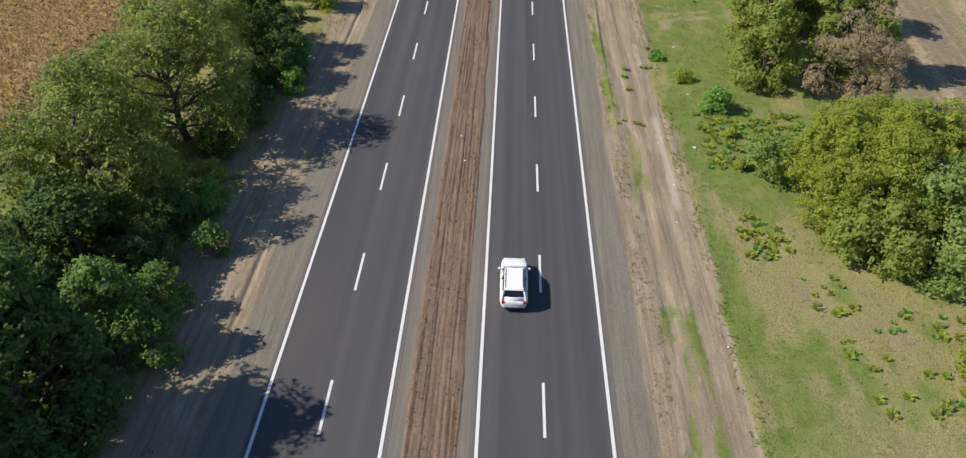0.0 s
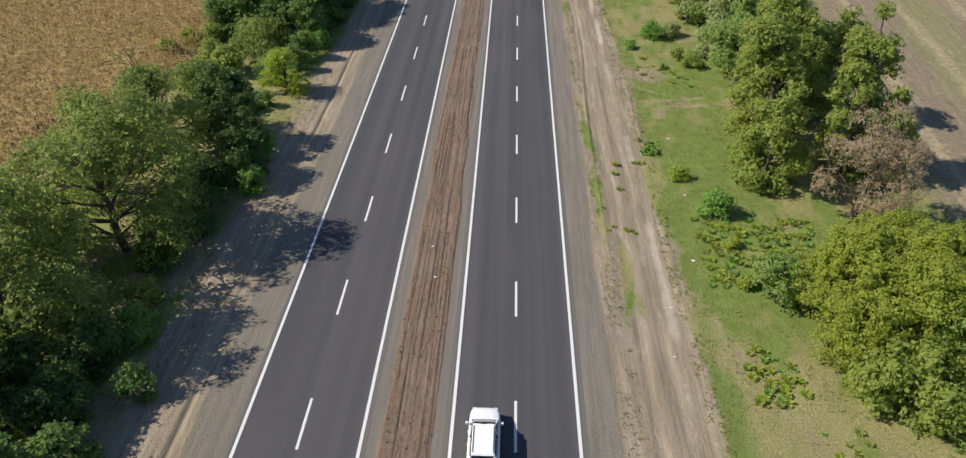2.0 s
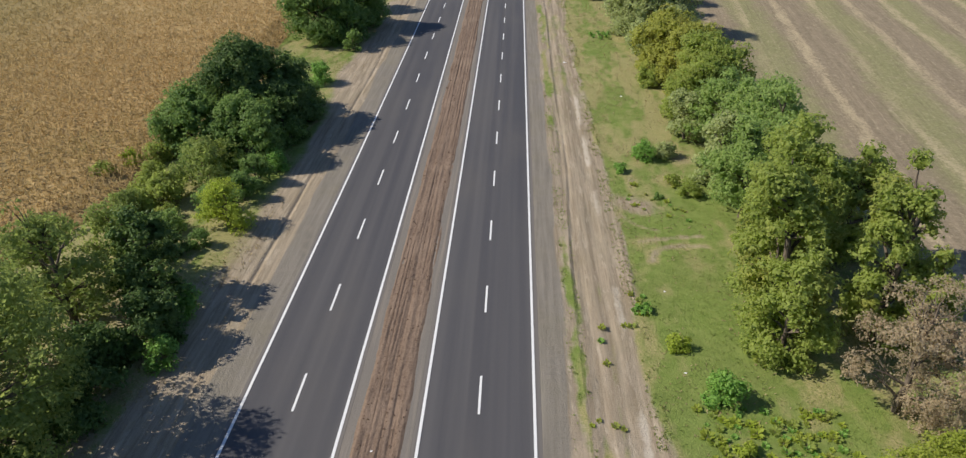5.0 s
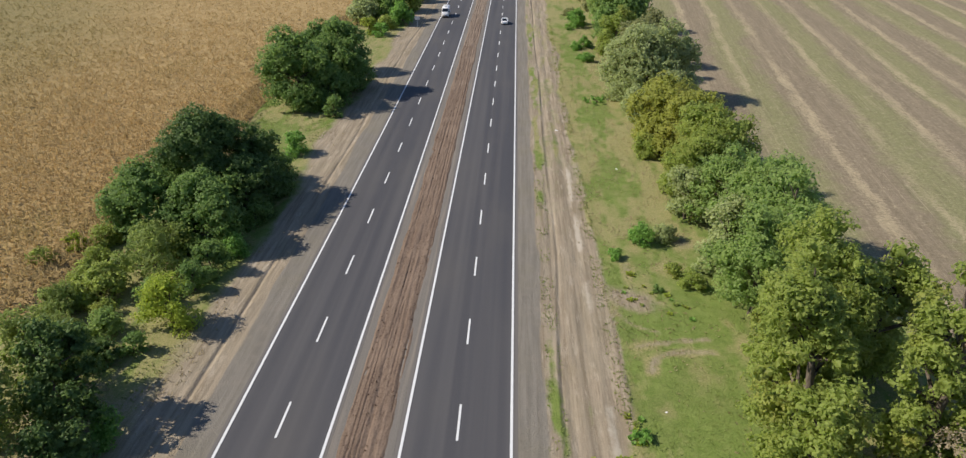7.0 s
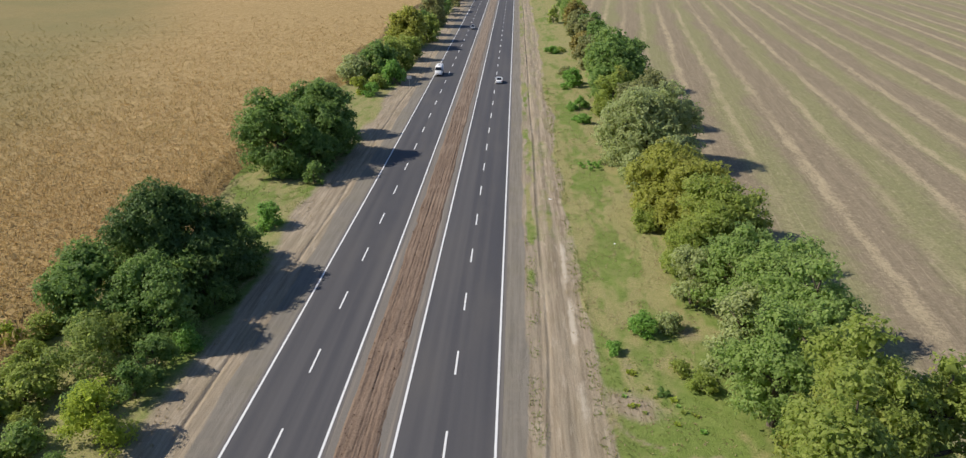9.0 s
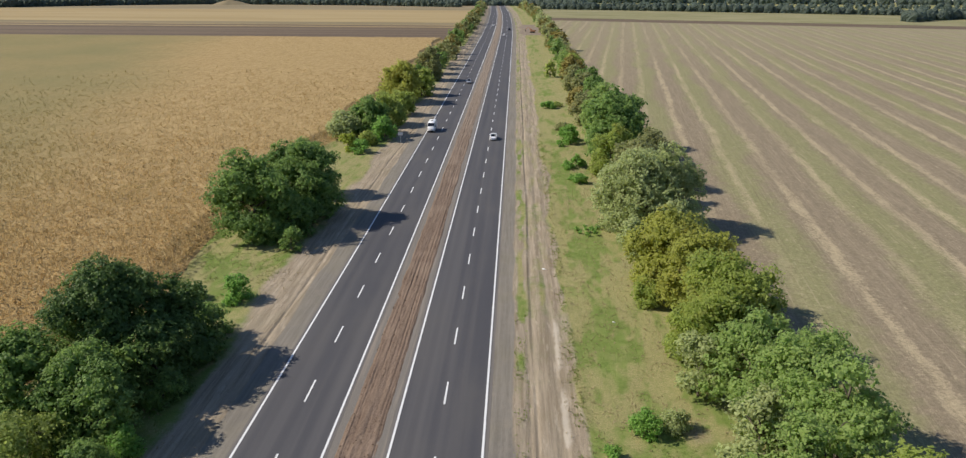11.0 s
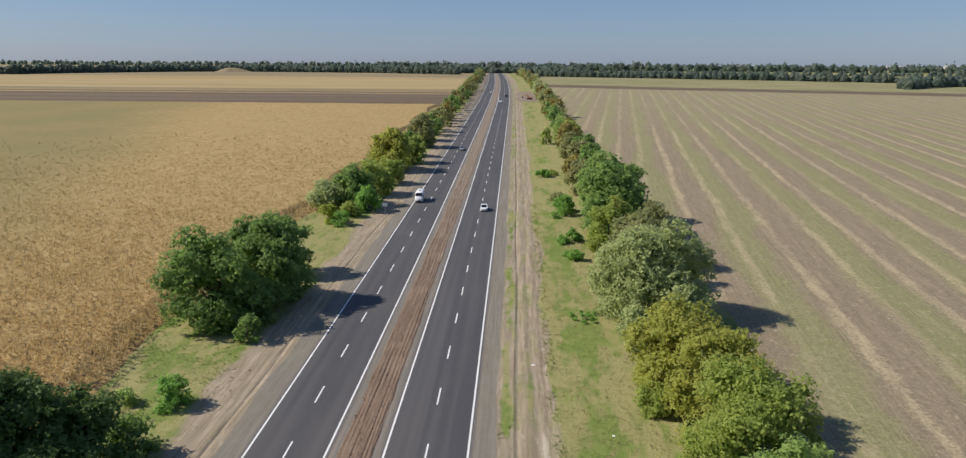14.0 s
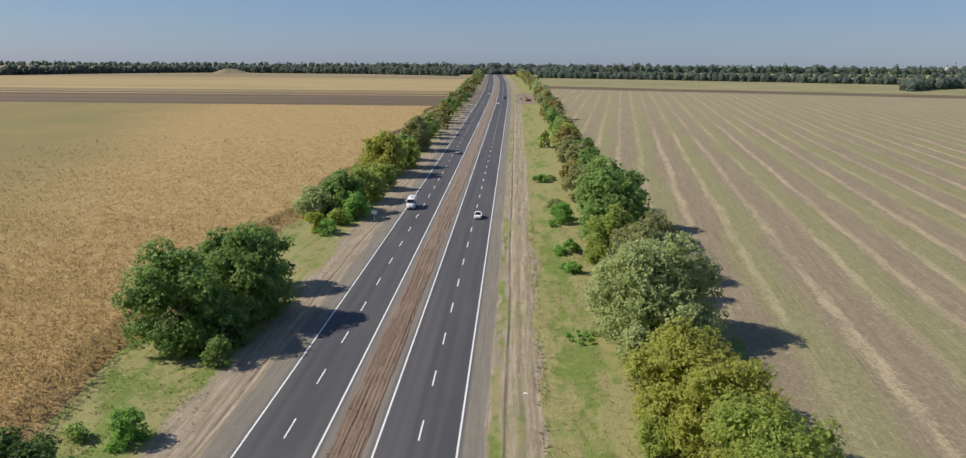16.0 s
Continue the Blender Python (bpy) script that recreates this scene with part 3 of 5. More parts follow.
    set_attr(me, "gravel", gravel), set_attr(me, "soil", soil), set_attr(me, "dry", np.clip(dry, 0, 1))
    return tagged(new("ground", me), "verges of green and dry grass with bare tan soil tracks", "ground", kind="structure")


ground_sheet()


def sheet(name, west, east, y0, y1, dz, material, step=20.0, cols=6, label=""):
    """A field lying on the land between two borders, each a function of y."""
    y = np.arange(y0, y1 + step, step).clip(y0, y1)
    f = np.linspace(0, 1, cols)
    w, e = np.array([west(v) for v in y]), np.array([east(v) for v in y])
    X = w[:, None] + (e - w)[:, None] * f[None, :]
    Y = np.repeat(y[:, None], cols, 1)
    top = np.stack((X, Y, zr(Y) + dz), -1)
    me = np_mesh(name, top.reshape(-1, 3), grid_faces(len(y), cols), material, True)
    ob = new(name, me)
    return tagged(ob, label, "field", kind="structure"), X, Y


# fields west of the road
def maize_edge(y):
    return float(-36.6 - 5.5 * sstep(128, 112, y) * sstep(60, 95, y) * 0.4 - 9.0 * sstep(92, 70, y) + 1.6 * math.sin(y / 9.0) + 2.0 * math.exp(-((y - 99) / 9) ** 2) + bend(y))


sheet("ploughed_strip", lambda y: -1400, lambda y: -37 + bend(y), 518, 702, 0.05, PLOUGHED, label="strip of dark ploughed soil beyond the maize")
for y0, y1 in ((634, 643), (660, 667)):
    sheet("straw_swath", lambda y: -1400, lambda y: -37 + bend(y), y0, y1, 0.10, STRAW, label="pale strip of straw across the ploughed field")
sheet("fallow_strip", lambda y: -1400, lambda y: -37 + bend(y), 669, 701, 0.09, FALLOW, label="olive-brown fallow strip between the fields")
sheet("straw_field", lambda y: -1400, lambda y: -37 + bend(y), 700, 985, 0.12, STRAW, label="pale yellow straw field far ahead")
sheet("fallow_field", lambda y: -2600, lambda y: -38 + bend(y), 985, 5700, 0.05, FALLOW, step=60, label="brown fallow field before the tree belt")
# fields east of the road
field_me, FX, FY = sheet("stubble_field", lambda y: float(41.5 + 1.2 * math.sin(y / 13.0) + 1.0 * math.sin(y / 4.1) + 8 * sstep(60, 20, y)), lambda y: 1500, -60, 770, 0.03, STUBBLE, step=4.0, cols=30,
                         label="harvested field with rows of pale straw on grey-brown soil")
set_attr(field_me.data, "w", FX - 0.143 * FY - 34.4)
sheet("ploughed_headland", lambda y: float(max(43 + bend(y), 43 + (752 - y) * 3.35)), lambda y: float(max(44 + bend(y), 43 + (800 - y) * 3.35)), 560, 800, 0.10, PLOUGHED, step=6, label="narrow dark ploughed strip across the field")
sheet("pale_field", lambda y: float(max(43 + bend(y), 43 + (798 - y) * 3.35)), lambda y: 1800, 500, 1060, 0.16, MEADOW, step=10, label="pale green field before the tree belt")


sheet("bare_earth", lambda y: float(12.5 + bend(y) + 1.5 * math.sin(y / 8.0)), lambda y: float(26.5 + bend(y) + 1.5 * math.sin(y / 11.0)), 566, 680, 0.06, EARTH, step=4, cols=8, label="patch of freshly bared brown earth on the verge")


# ---- the road: two new carriageways ----
def strip(name, u0, u1, z, thick, material, rows):
    """A band along the road from u0 to u1, with top and sides."""
    y = np.asarray(rows, float)
    cols = np.linspace(u0, u1, 19) if thick > 0.03 else np.array([u0, u1])
    prof_u = np.concatenate(([u0 - thick * 0.8], cols, [u1 + thick * 0.8]))
    prof_z = np.concatenate(([z - thick], np.full(len(cols), z), [z - thick]))
    U, Y = np.meshgrid(prof_u, y)
    Z = zr(Y) + prof_z[None, :]
    me = np_mesh(name, np.stack((U + bend(Y), Y, Z), -1).reshape(-1, 3), grid_faces(len(y), len(prof_u)), material)
    set_attr(me, "u", U)
    d = np.minimum(U - u0, u1 - U)
    set_attr(me, "edge", np.exp(-(d / 0.5).clip(0)))
    return me


ROAD_ROWS = np.concatenate(([-60, -30], np.arange(0, 600, 4.0), np.arange(600, 1300, 10.0), np.arange(1300, 1701, 50.0)))
road = tagged(new("road"), "dual carriageway of new dark asphalt with white markings", "road", kind="structure")
CARRIAGEWAYS = ((-15.15, -6.75, (-14.72, -7.11), -10.91, 0.0), (-2.0, 6.80, (-1.60, 6.33), 2.37, 0.30))
for west, east, edges, middle, shift in CARRIAGEWAYS:
    slab = part("carriageway", strip("carriageway", west, east, 0.014, 0.10, ASPHALT, ROAD_ROWS), ASPHALT, road, "new dark grey asphalt with worn wheel tracks")
    for e in edges:
        part("edge_line", strip("edge_line", e - 0.10, e + 0.10, 0.022, 0.006, PAINT, ROAD_ROWS), PAINT, slab, "solid white edge line")
    for k in range(-3, 75):
        y = 25.3 + shift + 12.0 * k
        bm = bmesh.new()
        w, b0 = 0.085, float(bend(y + 2))
        tilt = float(bend(y + 4) - bend(y))
        a = [bm.verts.new((sx * s + dx, yy, float(zr(y + yy) - zr(y)) + h)) for h, s in ((0.0, w + 0.006), (0.008, w)) for yy, dx in ((0, -tilt / 2), (2, 0), (4, tilt / 2)) for sx in (-1, 1)]
        for i in range(2):
            bm.faces.new((a[6 + 2 * i], a[7 + 2 * i], a[9 + 2 * i], a[8 + 2 * i]))
            bm.faces.new((a[2 * i], a[6 + 2 * i], a[8 + 2 * i], a[2 + 2 * i]))
            bm.faces.new((a[1 + 2 * i], a[3 + 2 * i], a[9 + 2 * i], a[7 + 2 * i]))
        bm.faces.new((a[0], a[1], a[7], a[6]))
        bm.faces.new((a[4], a[10], a[11], a[5]))
        dash = part("lane_dash", bm, PAINT, slab)
        dash.location = (middle + b0, y, float(zr(y)) + 0.015)
# inner hard strips of dusty gravel and the earth median
GRAVEL = Nodes("shoulder_gravel", 0.95, 0, 0.15)
_f, _a = GRAVEL.noise(GRAVEL.place(), 16, 6, 0.75), GRAVEL.noise(GRAVEL.place((3, 0.08, 1)), 1.0, 6, 0.6)
_c = GRAVEL.mix(GRAVEL.span(_f, 0.3, 0.7), (0.135, 0.122, 0.106), (0.205, 0.185, 0.162))
GRAVEL.bump(_f, 0.5, 0.03)
GRAVEL = GRAVEL.color(GRAVEL.mix(GRAVEL.math("MULTIPLY", GRAVEL.span(_a, 0.45, 0.7), 0.6), _c, (0.27, 0.225, 0.18)))
for a, b in ((-6.72, -5.7), (-3.0, -2.03)):
    tagged(new("shoulder", strip("shoulder", a, b, 0.010, 0.1, GRAVEL, ROAD_ROWS)), "narrow strip of dusty grey gravel beside the asphalt", "shoulder", kind="structure")


FURROWS = (-5.75, -5.45, -5.05, -4.65, -4.15, -3.55, -3.2, -2.95)


def median_mesh():
    y = np.concatenate(([-40, -10], np.arange(10, 190, 0.35), np.arange(190, 420, 1.2), np.arange(420, 1300, 8.0)))
    u = np.arange(-6.35, -2.35, 0.08)
    U, Y = np.meshgrid(u, y)
    lim_w = -6.05 + 0.30 * (fnoise(0 * U, Y / 5.0, 51) - 0.5)
    lim_e = -2.62 + 0.35 * (fnoise(0 * U + 9, Y / 5.0, 52) - 0.5)
    inside = sstep(lim_w - 0.15, lim_w + 0.3, U) * sstep(lim_e + 0.15, lim_e - 0.3, U)
    drift = 0.5 * (vnoise(0 * U, Y / 30.0, 60) - 0.5)
    rows = fnoise((U + drift) / 0.28, Y / 14.0, 61, 2)
    depth = 0.03 + 0.17 * fnoise(U / 0.9, Y / 12.0, 53)
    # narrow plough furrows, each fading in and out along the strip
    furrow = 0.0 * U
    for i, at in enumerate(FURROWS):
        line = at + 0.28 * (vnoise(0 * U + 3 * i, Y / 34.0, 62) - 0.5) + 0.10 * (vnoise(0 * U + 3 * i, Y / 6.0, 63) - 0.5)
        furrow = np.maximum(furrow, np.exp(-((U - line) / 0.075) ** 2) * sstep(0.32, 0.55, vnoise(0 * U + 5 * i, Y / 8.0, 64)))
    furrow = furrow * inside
    Z = 0.02 - 0.04 * furrow + inside * (0.12 - depth * (1 - rows) + 0.09 * (fnoise(U / 0.3, Y / 0.6, 54) - 0.5)) - (1 - inside) * 0.06
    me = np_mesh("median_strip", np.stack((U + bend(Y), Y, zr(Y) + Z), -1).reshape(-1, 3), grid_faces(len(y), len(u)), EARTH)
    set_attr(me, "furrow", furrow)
    return tagged(new("median_strip", me), "reddish-brown bare earth median with long furrows", "median", kind="structure")


median_mesh()


# ---- leaves, tufts and stalks as real geometry ----
def blades(base, along, side, fold, length, width):
    """Folded pointed leaves, four corners and two triangles each."""
    n = len(base)
    L, W = length[:, None], width[:, None]
    mid = base + along * L * 0.48 + fold * L * 0.10
    v = np.stack((base, mid + side * W, base + along * L, mid - side * W), 1).reshape(-1, 3)
    i = np.arange(n)[:, None] * 4
    f = np.concatenate((i + [0, 1, 2], i + [0, 2, 3]), 0)
    return v, f


def unit(v):
    return v / np.maximum(np.linalg.norm(v, axis=-1, keepdims=True), 1e-9)


def tube(path, radii, seg=7):
    path, radii = np.asarray(path, float), np.asarray(radii, float)
    d = unit(np.gradient(path, axis=0))
    ref = np.where(np.abs(d[:, 2:3]) > 0.9, [[1.0, 0, 0]], [[0, 0, 1.0]])
    s = unit(np.cross(d, ref))
    t = np.cross(d, s)
    a = np.linspace(0, 2 * math.pi, seg, endpoint=False)
    v = (path[:, None, :] + radii[:, None, None] * (np.cos(a)[None, :, None] * s[:, None, :] + np.sin(a)[None, :, None] * t[:, None, :])).reshape(-1, 3)
    k = len(path)
    i, j = np.meshgrid(np.arange(k - 1), np.arange(seg), indexing="ij")
    j2 = (j + 1) % seg
    f = np.stack((i * seg + j, i * seg + j2, (i + 1) * seg + j2, (i + 1) * seg + j), -1).reshape(-1, 4)
    return v, f


def join(pieces):
    vs, fs, o = [], [], 0
    for v, f in pieces:
        vs.append(v)
        fs.append(np.asarray(f) + o)
        o += len(v)
    return np.concatenate(vs), np.concatenate(fs)


def profile(f):
    """Half width of a crown at the height f: full below, domed above."""
    return np.where(f < 0.40, 0.84 + 0.40 * f, np.sqrt(np.clip(1 - (np.clip(f - 0.40, 0, 1) / 0.60) ** 2.2, 0, 1)))


def crown_arrays(rng, rx, ry, h, low, leaf, cover, airy=0.0, core=1.0, lobes=0):
    """A crown of leafy boughs with dark clefts between them, each a lump of many sprays of leaves; also gives the boughs' middles for the limbs."""
    r, tall = (rx + ry) / 2, h - low
    nb = lobes or int(np.clip(6 + 2.0 * r + 0.7 * tall, 6, 30))
    i = np.arange(nb)
    f = np.clip((i + 0.35 + 0.5 * rng.random(nb)) / nb, 0.03, 0.97)
    f = 0.05 + 0.85 * f
    a = i * 2.39996 + rng.uniform(0, 6.28) + 0.55 * rng.normal(size=nb)
    out = profile(f)
    size = (0.40 * r + 0.22) * rng.uniform(0.75, 1.25, nb) * (1.0 - 0.25 * f) * (1 - 0.10 * airy)
    size = size * np.clip((5 + 1.5 * r + 0.55 * tall) / (0.8 * nb), 0.3, 1.3) ** 0.4
    size = np.minimum(size, 0.42 * tall)
    lean = rng.uniform(-0.10, 0.10, 2) * tall
    reach = rng.uniform(0.86, 1.02, nb)
    rad_x, rad_y = np.maximum(rx * out * reach - 0.72 * size, 0.06 * rx), np.maximum(ry * out * reach - 0.72 * size, 0.06 * ry)
    mid = np.stack((np.cos(a) * rad_x + lean[0] * f, np.sin(a) * rad_y + lean[1] * f, low + tall * f * rng.uniform(0.88, 1.06, nb)), -1)
    # boughs round the axis, which close the dome
    inner = np.arange(nb) % 4 == 2
    g = rng.uniform(0.50, 0.80, nb)
    q = rng.uniform(0.12, 0.34, nb)
    mid = np.where(inner[:, None], np.stack((np.cos(a) * q * rx + lean[0] * g, np.sin(a) * q * ry + lean[1] * g, low + tall * g), -1), mid)
    # the leader at the top
    mid[-1] = [lean[0] * 0.8 + 0.12 * r * rng.normal(), lean[1] * 0.8 + 0.12 * r * rng.normal(), h - 0.62 * size[-1]]
    mid[:, 2] = np.clip(mid[:, 2], low + 0.45 * size, h - 0.55 * size)
    flat = 0.86 - 0.26 * airy
    # sprays over each bough
    k = np.maximum(8, (cover * 58 * (1 - 0.25 * airy) * (size / size.mean()) ** 2).astype(int) + 4)
    own = np.repeat(i, k)
    n = len(own)
    centre = np.array([lean[0] * 0.4, lean[1] * 0.4, low + 0.36 * tall])
    away = unit((mid - centre) * [1 / max(rx, 0.1), 1 / max(ry, 0.1), 1.3 / tall])
    e = unit(rng.normal(size=(n, 3)) + 0.75 * away[own] + [0, 0, 0.28])
    deep = np.where(rng.random(n) < 0.2, rng.uniform(0.35, 0.75, n), rng.uniform(0.80, 1.12 + 0.16 * airy, n))
    c = mid[own] + e * (size[own] * deep)[:, None] * [1, 1, flat]
    cs = size[own] * rng.uniform(0.15, 0.31, n) * (1 - 0.1 * airy)
    c[:, 2] = np.maximum(c[:, 2], 0.35 * cs + 0.1)
    # leaves over each spray
    m = int(cover * (1 - 0.15 * airy) * 2.1 * math.pi * (size ** 2).sum() / (leaf * leaf * 0.34))
    pick = rng.choice(n, m, p=cs ** 2 / (cs ** 2).sum())
    g = unit(rng.normal(size=(m, 3)) + 0.8 * e[pick] + [0, 0, 0.2])
    pos = c[pick] + g * (cs[pick] * rng.uniform(0.35, 1.12 + 0.25 * airy, m))[:, None] * [1, 1, 0.75]
    nrm = unit(0.55 * g + 0.65 * e[pick] + [0, 0, 0.40] + 0.55 * rng.normal(size=(m, 3)))
    along = unit(np.cross(nrm, rng.normal(size=(m, 3))) + [0, 0, -0.15])
    ln = leaf * rng.uniform(0.55, 1.4, m)
    pos[:, 2] = np.maximum(pos[:, 2], 0.05)
    v, faces = blades(pos, along, unit(np.cross(nrm, along)), -nrm, ln, ln * rng.uniform(0.24, 0.42, m) * (1 - 0.2 * airy))
    # broad sprays deep inside each bough, which close the crown
    big = min(max(leaf * 2.4, 0.7), 0.5 * size.mean())
    m = int(core * 7.5 * (size ** 2).sum() / (big * big * 0.4))
    pick = rng.choice(nb, m, p=size ** 2 / (size ** 2).sum())
    g = unit(rng.normal(size=(m, 3)))
    pos = mid[pick] + g * (size[pick] * rng.uniform(0.15, 0.70, m))[:, None] * [1, 1, flat]
    nrm = unit(g + 0.5 * rng.normal(size=(m, 3)))
    along = unit(np.cross(nrm, rng.normal(size=(m, 3))))
    ln = big * rng.uniform(0.7, 1.3, m)
    v2, f2 = blades(pos - along * ln[:, None] * 0.5, along, unit(np.cross(nrm, along)), -nrm, ln, ln * 0.4)
    v2[:, 2] = np.maximum(v2[:, 2], 0.05)
    return (np.concatenate((v, v2)), np.concatenate((faces, f2 + len(v)))), mid


def tree(x, y, rx, h, leafy, seed, low=None, ry=None, leaf=0.26, cover=1.0, airy=0.0, label="", name="tree", bare=0, category="tree", group="roadside trees", core=1.0, lobes=0):
    rng = np.random.default_rng(seed)
    ry = ry or rx * rng.uniform(0.9, 1.1)
    low = h * 0.16 if low is None else low
    t = thing(name, pose(x, y, float(land(x, y)) - 0.06, rz=0), label, category, group)
    (v, f), boughs = crown_arrays(rng, rx, ry, h, low, leaf, cover, airy, core, lobes)
    pieces = []
    top = np.array([rng.uniform(-0.1, 0.1) * rx, rng.uniform(-0.1, 0.1) * rx, h * 0.72])
    r0 = 0.026 * h * (0.8 + 0.3 * rng.random())
    s = np.linspace(0, 1, 7)[:, None]
    wob = np.concatenate((np.zeros((1, 3)), rng.normal(size=(6, 3)) * [0.12, 0.12, 0.0]))
    stem = s * top + wob
    pieces.append(tube(stem, r0 * (1.25 - s[:, 0] * 0.95)))
    # a limb into every bough, forking near its end
    for c in boughs:
        a = stem[int(np.clip((c[2] - 0.35 * np.hypot(c[0], c[1])) / top[2] * 6, 1, 5))]
        m = (a + c) / 2 + [0, 0, 0.04 * h * rng.random()]
        pieces.append(tube(np.stack((a, (a + m) / 2 + 0.05 * rng.normal(size=3), m, (m + c) / 2 + 0.1 * rng.normal(size=3), c)), r0 * np.array([0.5, 0.4, 0.3, 0.2, 0.07]), 5))
        if airy and leaf < 0.5:
            for _ in range(2):
                tip = c + rng.normal(size=3) * [0.16 * rx, 0.16 * rx, 0.3] + [0, 0, 0.3]
                pieces.append(tube(np.stack((m, (m + tip) / 2 + 0.12 * rng.normal(size=3), tip)), r0 * np.array([0.22, 0.15, 0.05]), 4))
    tv, tf = join(pieces)
    part("trunk", np_mesh("trunk", tv, tf, BARK, True), BARK, t)
    part("crown", np_mesh("crown", v, f, LEAF[leafy]), LEAF[leafy], t)
    if bare:
        for _ in range(bare):
            dead = []
            b = np.array([rng.uniform(-0.4, 0.4) * rx, rng.uniform(-0.4, 0.4) * rx, h * rng.uniform(0.5, 0.7)])
            for _ in range(4):
                e = b + unit(rng.normal(size=3) + [0, 0, 0.9]) * rng.uniform(1.2, 2.6)
                m = (b + e) / 2 + 0.18 * rng.normal(size=3)
                dead.append(tube(np.stack((b, m, e)), [0.07, 0.05, 0.015], 4))
            dv, df = join(dead)
            part("dead_bough", np_mesh("dead_bough", dv, df, BARK_PALE, True), BARK_PALE, t, "bare pale dead bough")
    return t

# ---- trees and bushes, west side then east side ----
WORDS = {
    "deep": "very dark green", "dull": "dull olive-brown", "dark": "dark green broadleaf", "fresh": "fresh bright green leafy", "feather": "feathery mid-green", "olive": "olive-green",
    "locust": "feathery deep green", "lime": "bright lime-green dense leafy", "yellow": "yellow-green dense leafy", "grey": "grey-green", "brown": "withered tan", "gold": "bright yellow-green", "rust": "rusty orange-brown",
}
# x, y, radius, height, leaf kind, lowest leaves, dead boughs
WEST = (
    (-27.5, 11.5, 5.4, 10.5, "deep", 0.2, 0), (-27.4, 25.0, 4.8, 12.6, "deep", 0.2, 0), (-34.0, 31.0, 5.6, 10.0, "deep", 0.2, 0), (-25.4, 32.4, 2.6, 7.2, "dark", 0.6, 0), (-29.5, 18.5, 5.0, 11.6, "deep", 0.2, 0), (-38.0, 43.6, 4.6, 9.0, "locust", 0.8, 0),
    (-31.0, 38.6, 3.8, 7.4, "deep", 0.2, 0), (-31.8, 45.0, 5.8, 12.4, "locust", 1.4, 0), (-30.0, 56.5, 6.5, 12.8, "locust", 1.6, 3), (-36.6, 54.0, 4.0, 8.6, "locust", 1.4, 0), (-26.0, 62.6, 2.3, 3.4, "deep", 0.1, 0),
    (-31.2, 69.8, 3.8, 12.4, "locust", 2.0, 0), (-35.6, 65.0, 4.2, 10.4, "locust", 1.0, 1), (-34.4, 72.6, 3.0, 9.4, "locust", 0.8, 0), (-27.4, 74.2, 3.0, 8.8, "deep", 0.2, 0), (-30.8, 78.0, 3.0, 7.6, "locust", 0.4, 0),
    (-31.6, 114.0, 6.2, 11.8, "deep", 0.2, 0), (-26.4, 117.2, 4.2, 9.2, "deep", 0.2, 0), (-35.0, 105.4, 4.6, 8.6, "dark", 0.2, 0), (-27.4, 104.0, 4.8, 8.2, "dark", 0.1, 0),
    (-30.6, 97.0, 3.8, 5.2, "locust", 0.1, 0), (-33.6, 91.4, 2.6, 3.4, "olive", 0.1, 0), (-25.4, 110.6, 3.4, 7.4, "deep", 0.1, 0),
    (-31.8, 156.0, 6.4, 12.6, "dark", 0.1, 0), (-25.6, 164.6, 5.4, 13.2, "dark", 0.3, 0), (-26.2, 155.4, 3.4, 7.2, "dark", 0.2, 0), (-29.4, 169.0, 4.8, 12.0, "dark", 0.2, 0), (-28.2, 178.0, 4.6, 10.6, "dark", 0.3, 0),
    (-34.6, 230.0, 4.6, 6.4, "grey", 0.4, 0), (-28.6, 234.0, 5.4, 9.6, "dark", 0.3, 0), (-24.4, 228.0, 3.4, 6.0, "fresh", 0.2, 0), (-26.4, 247.0, 4.8, 8.6, "olive", 0.3, 0), (-25.4, 263.0, 4.2, 7.0, "olive", 0.3, 0),
    (-28.2, 286.0, 6.6, 13.0, "yellow", 0.4, 0), (-23.6, 299.0, 4.4, 9.2, "olive", 0.3, 0), (-26.4, 315.0, 4.4, 8.8, "dark", 0.3, 0), (-25.0, 339.0, 5.4, 13.0, "dull", 0.4, 0), (-27.0, 358.0, 4.6, 9.6, "rust", 0.3, 0),
)
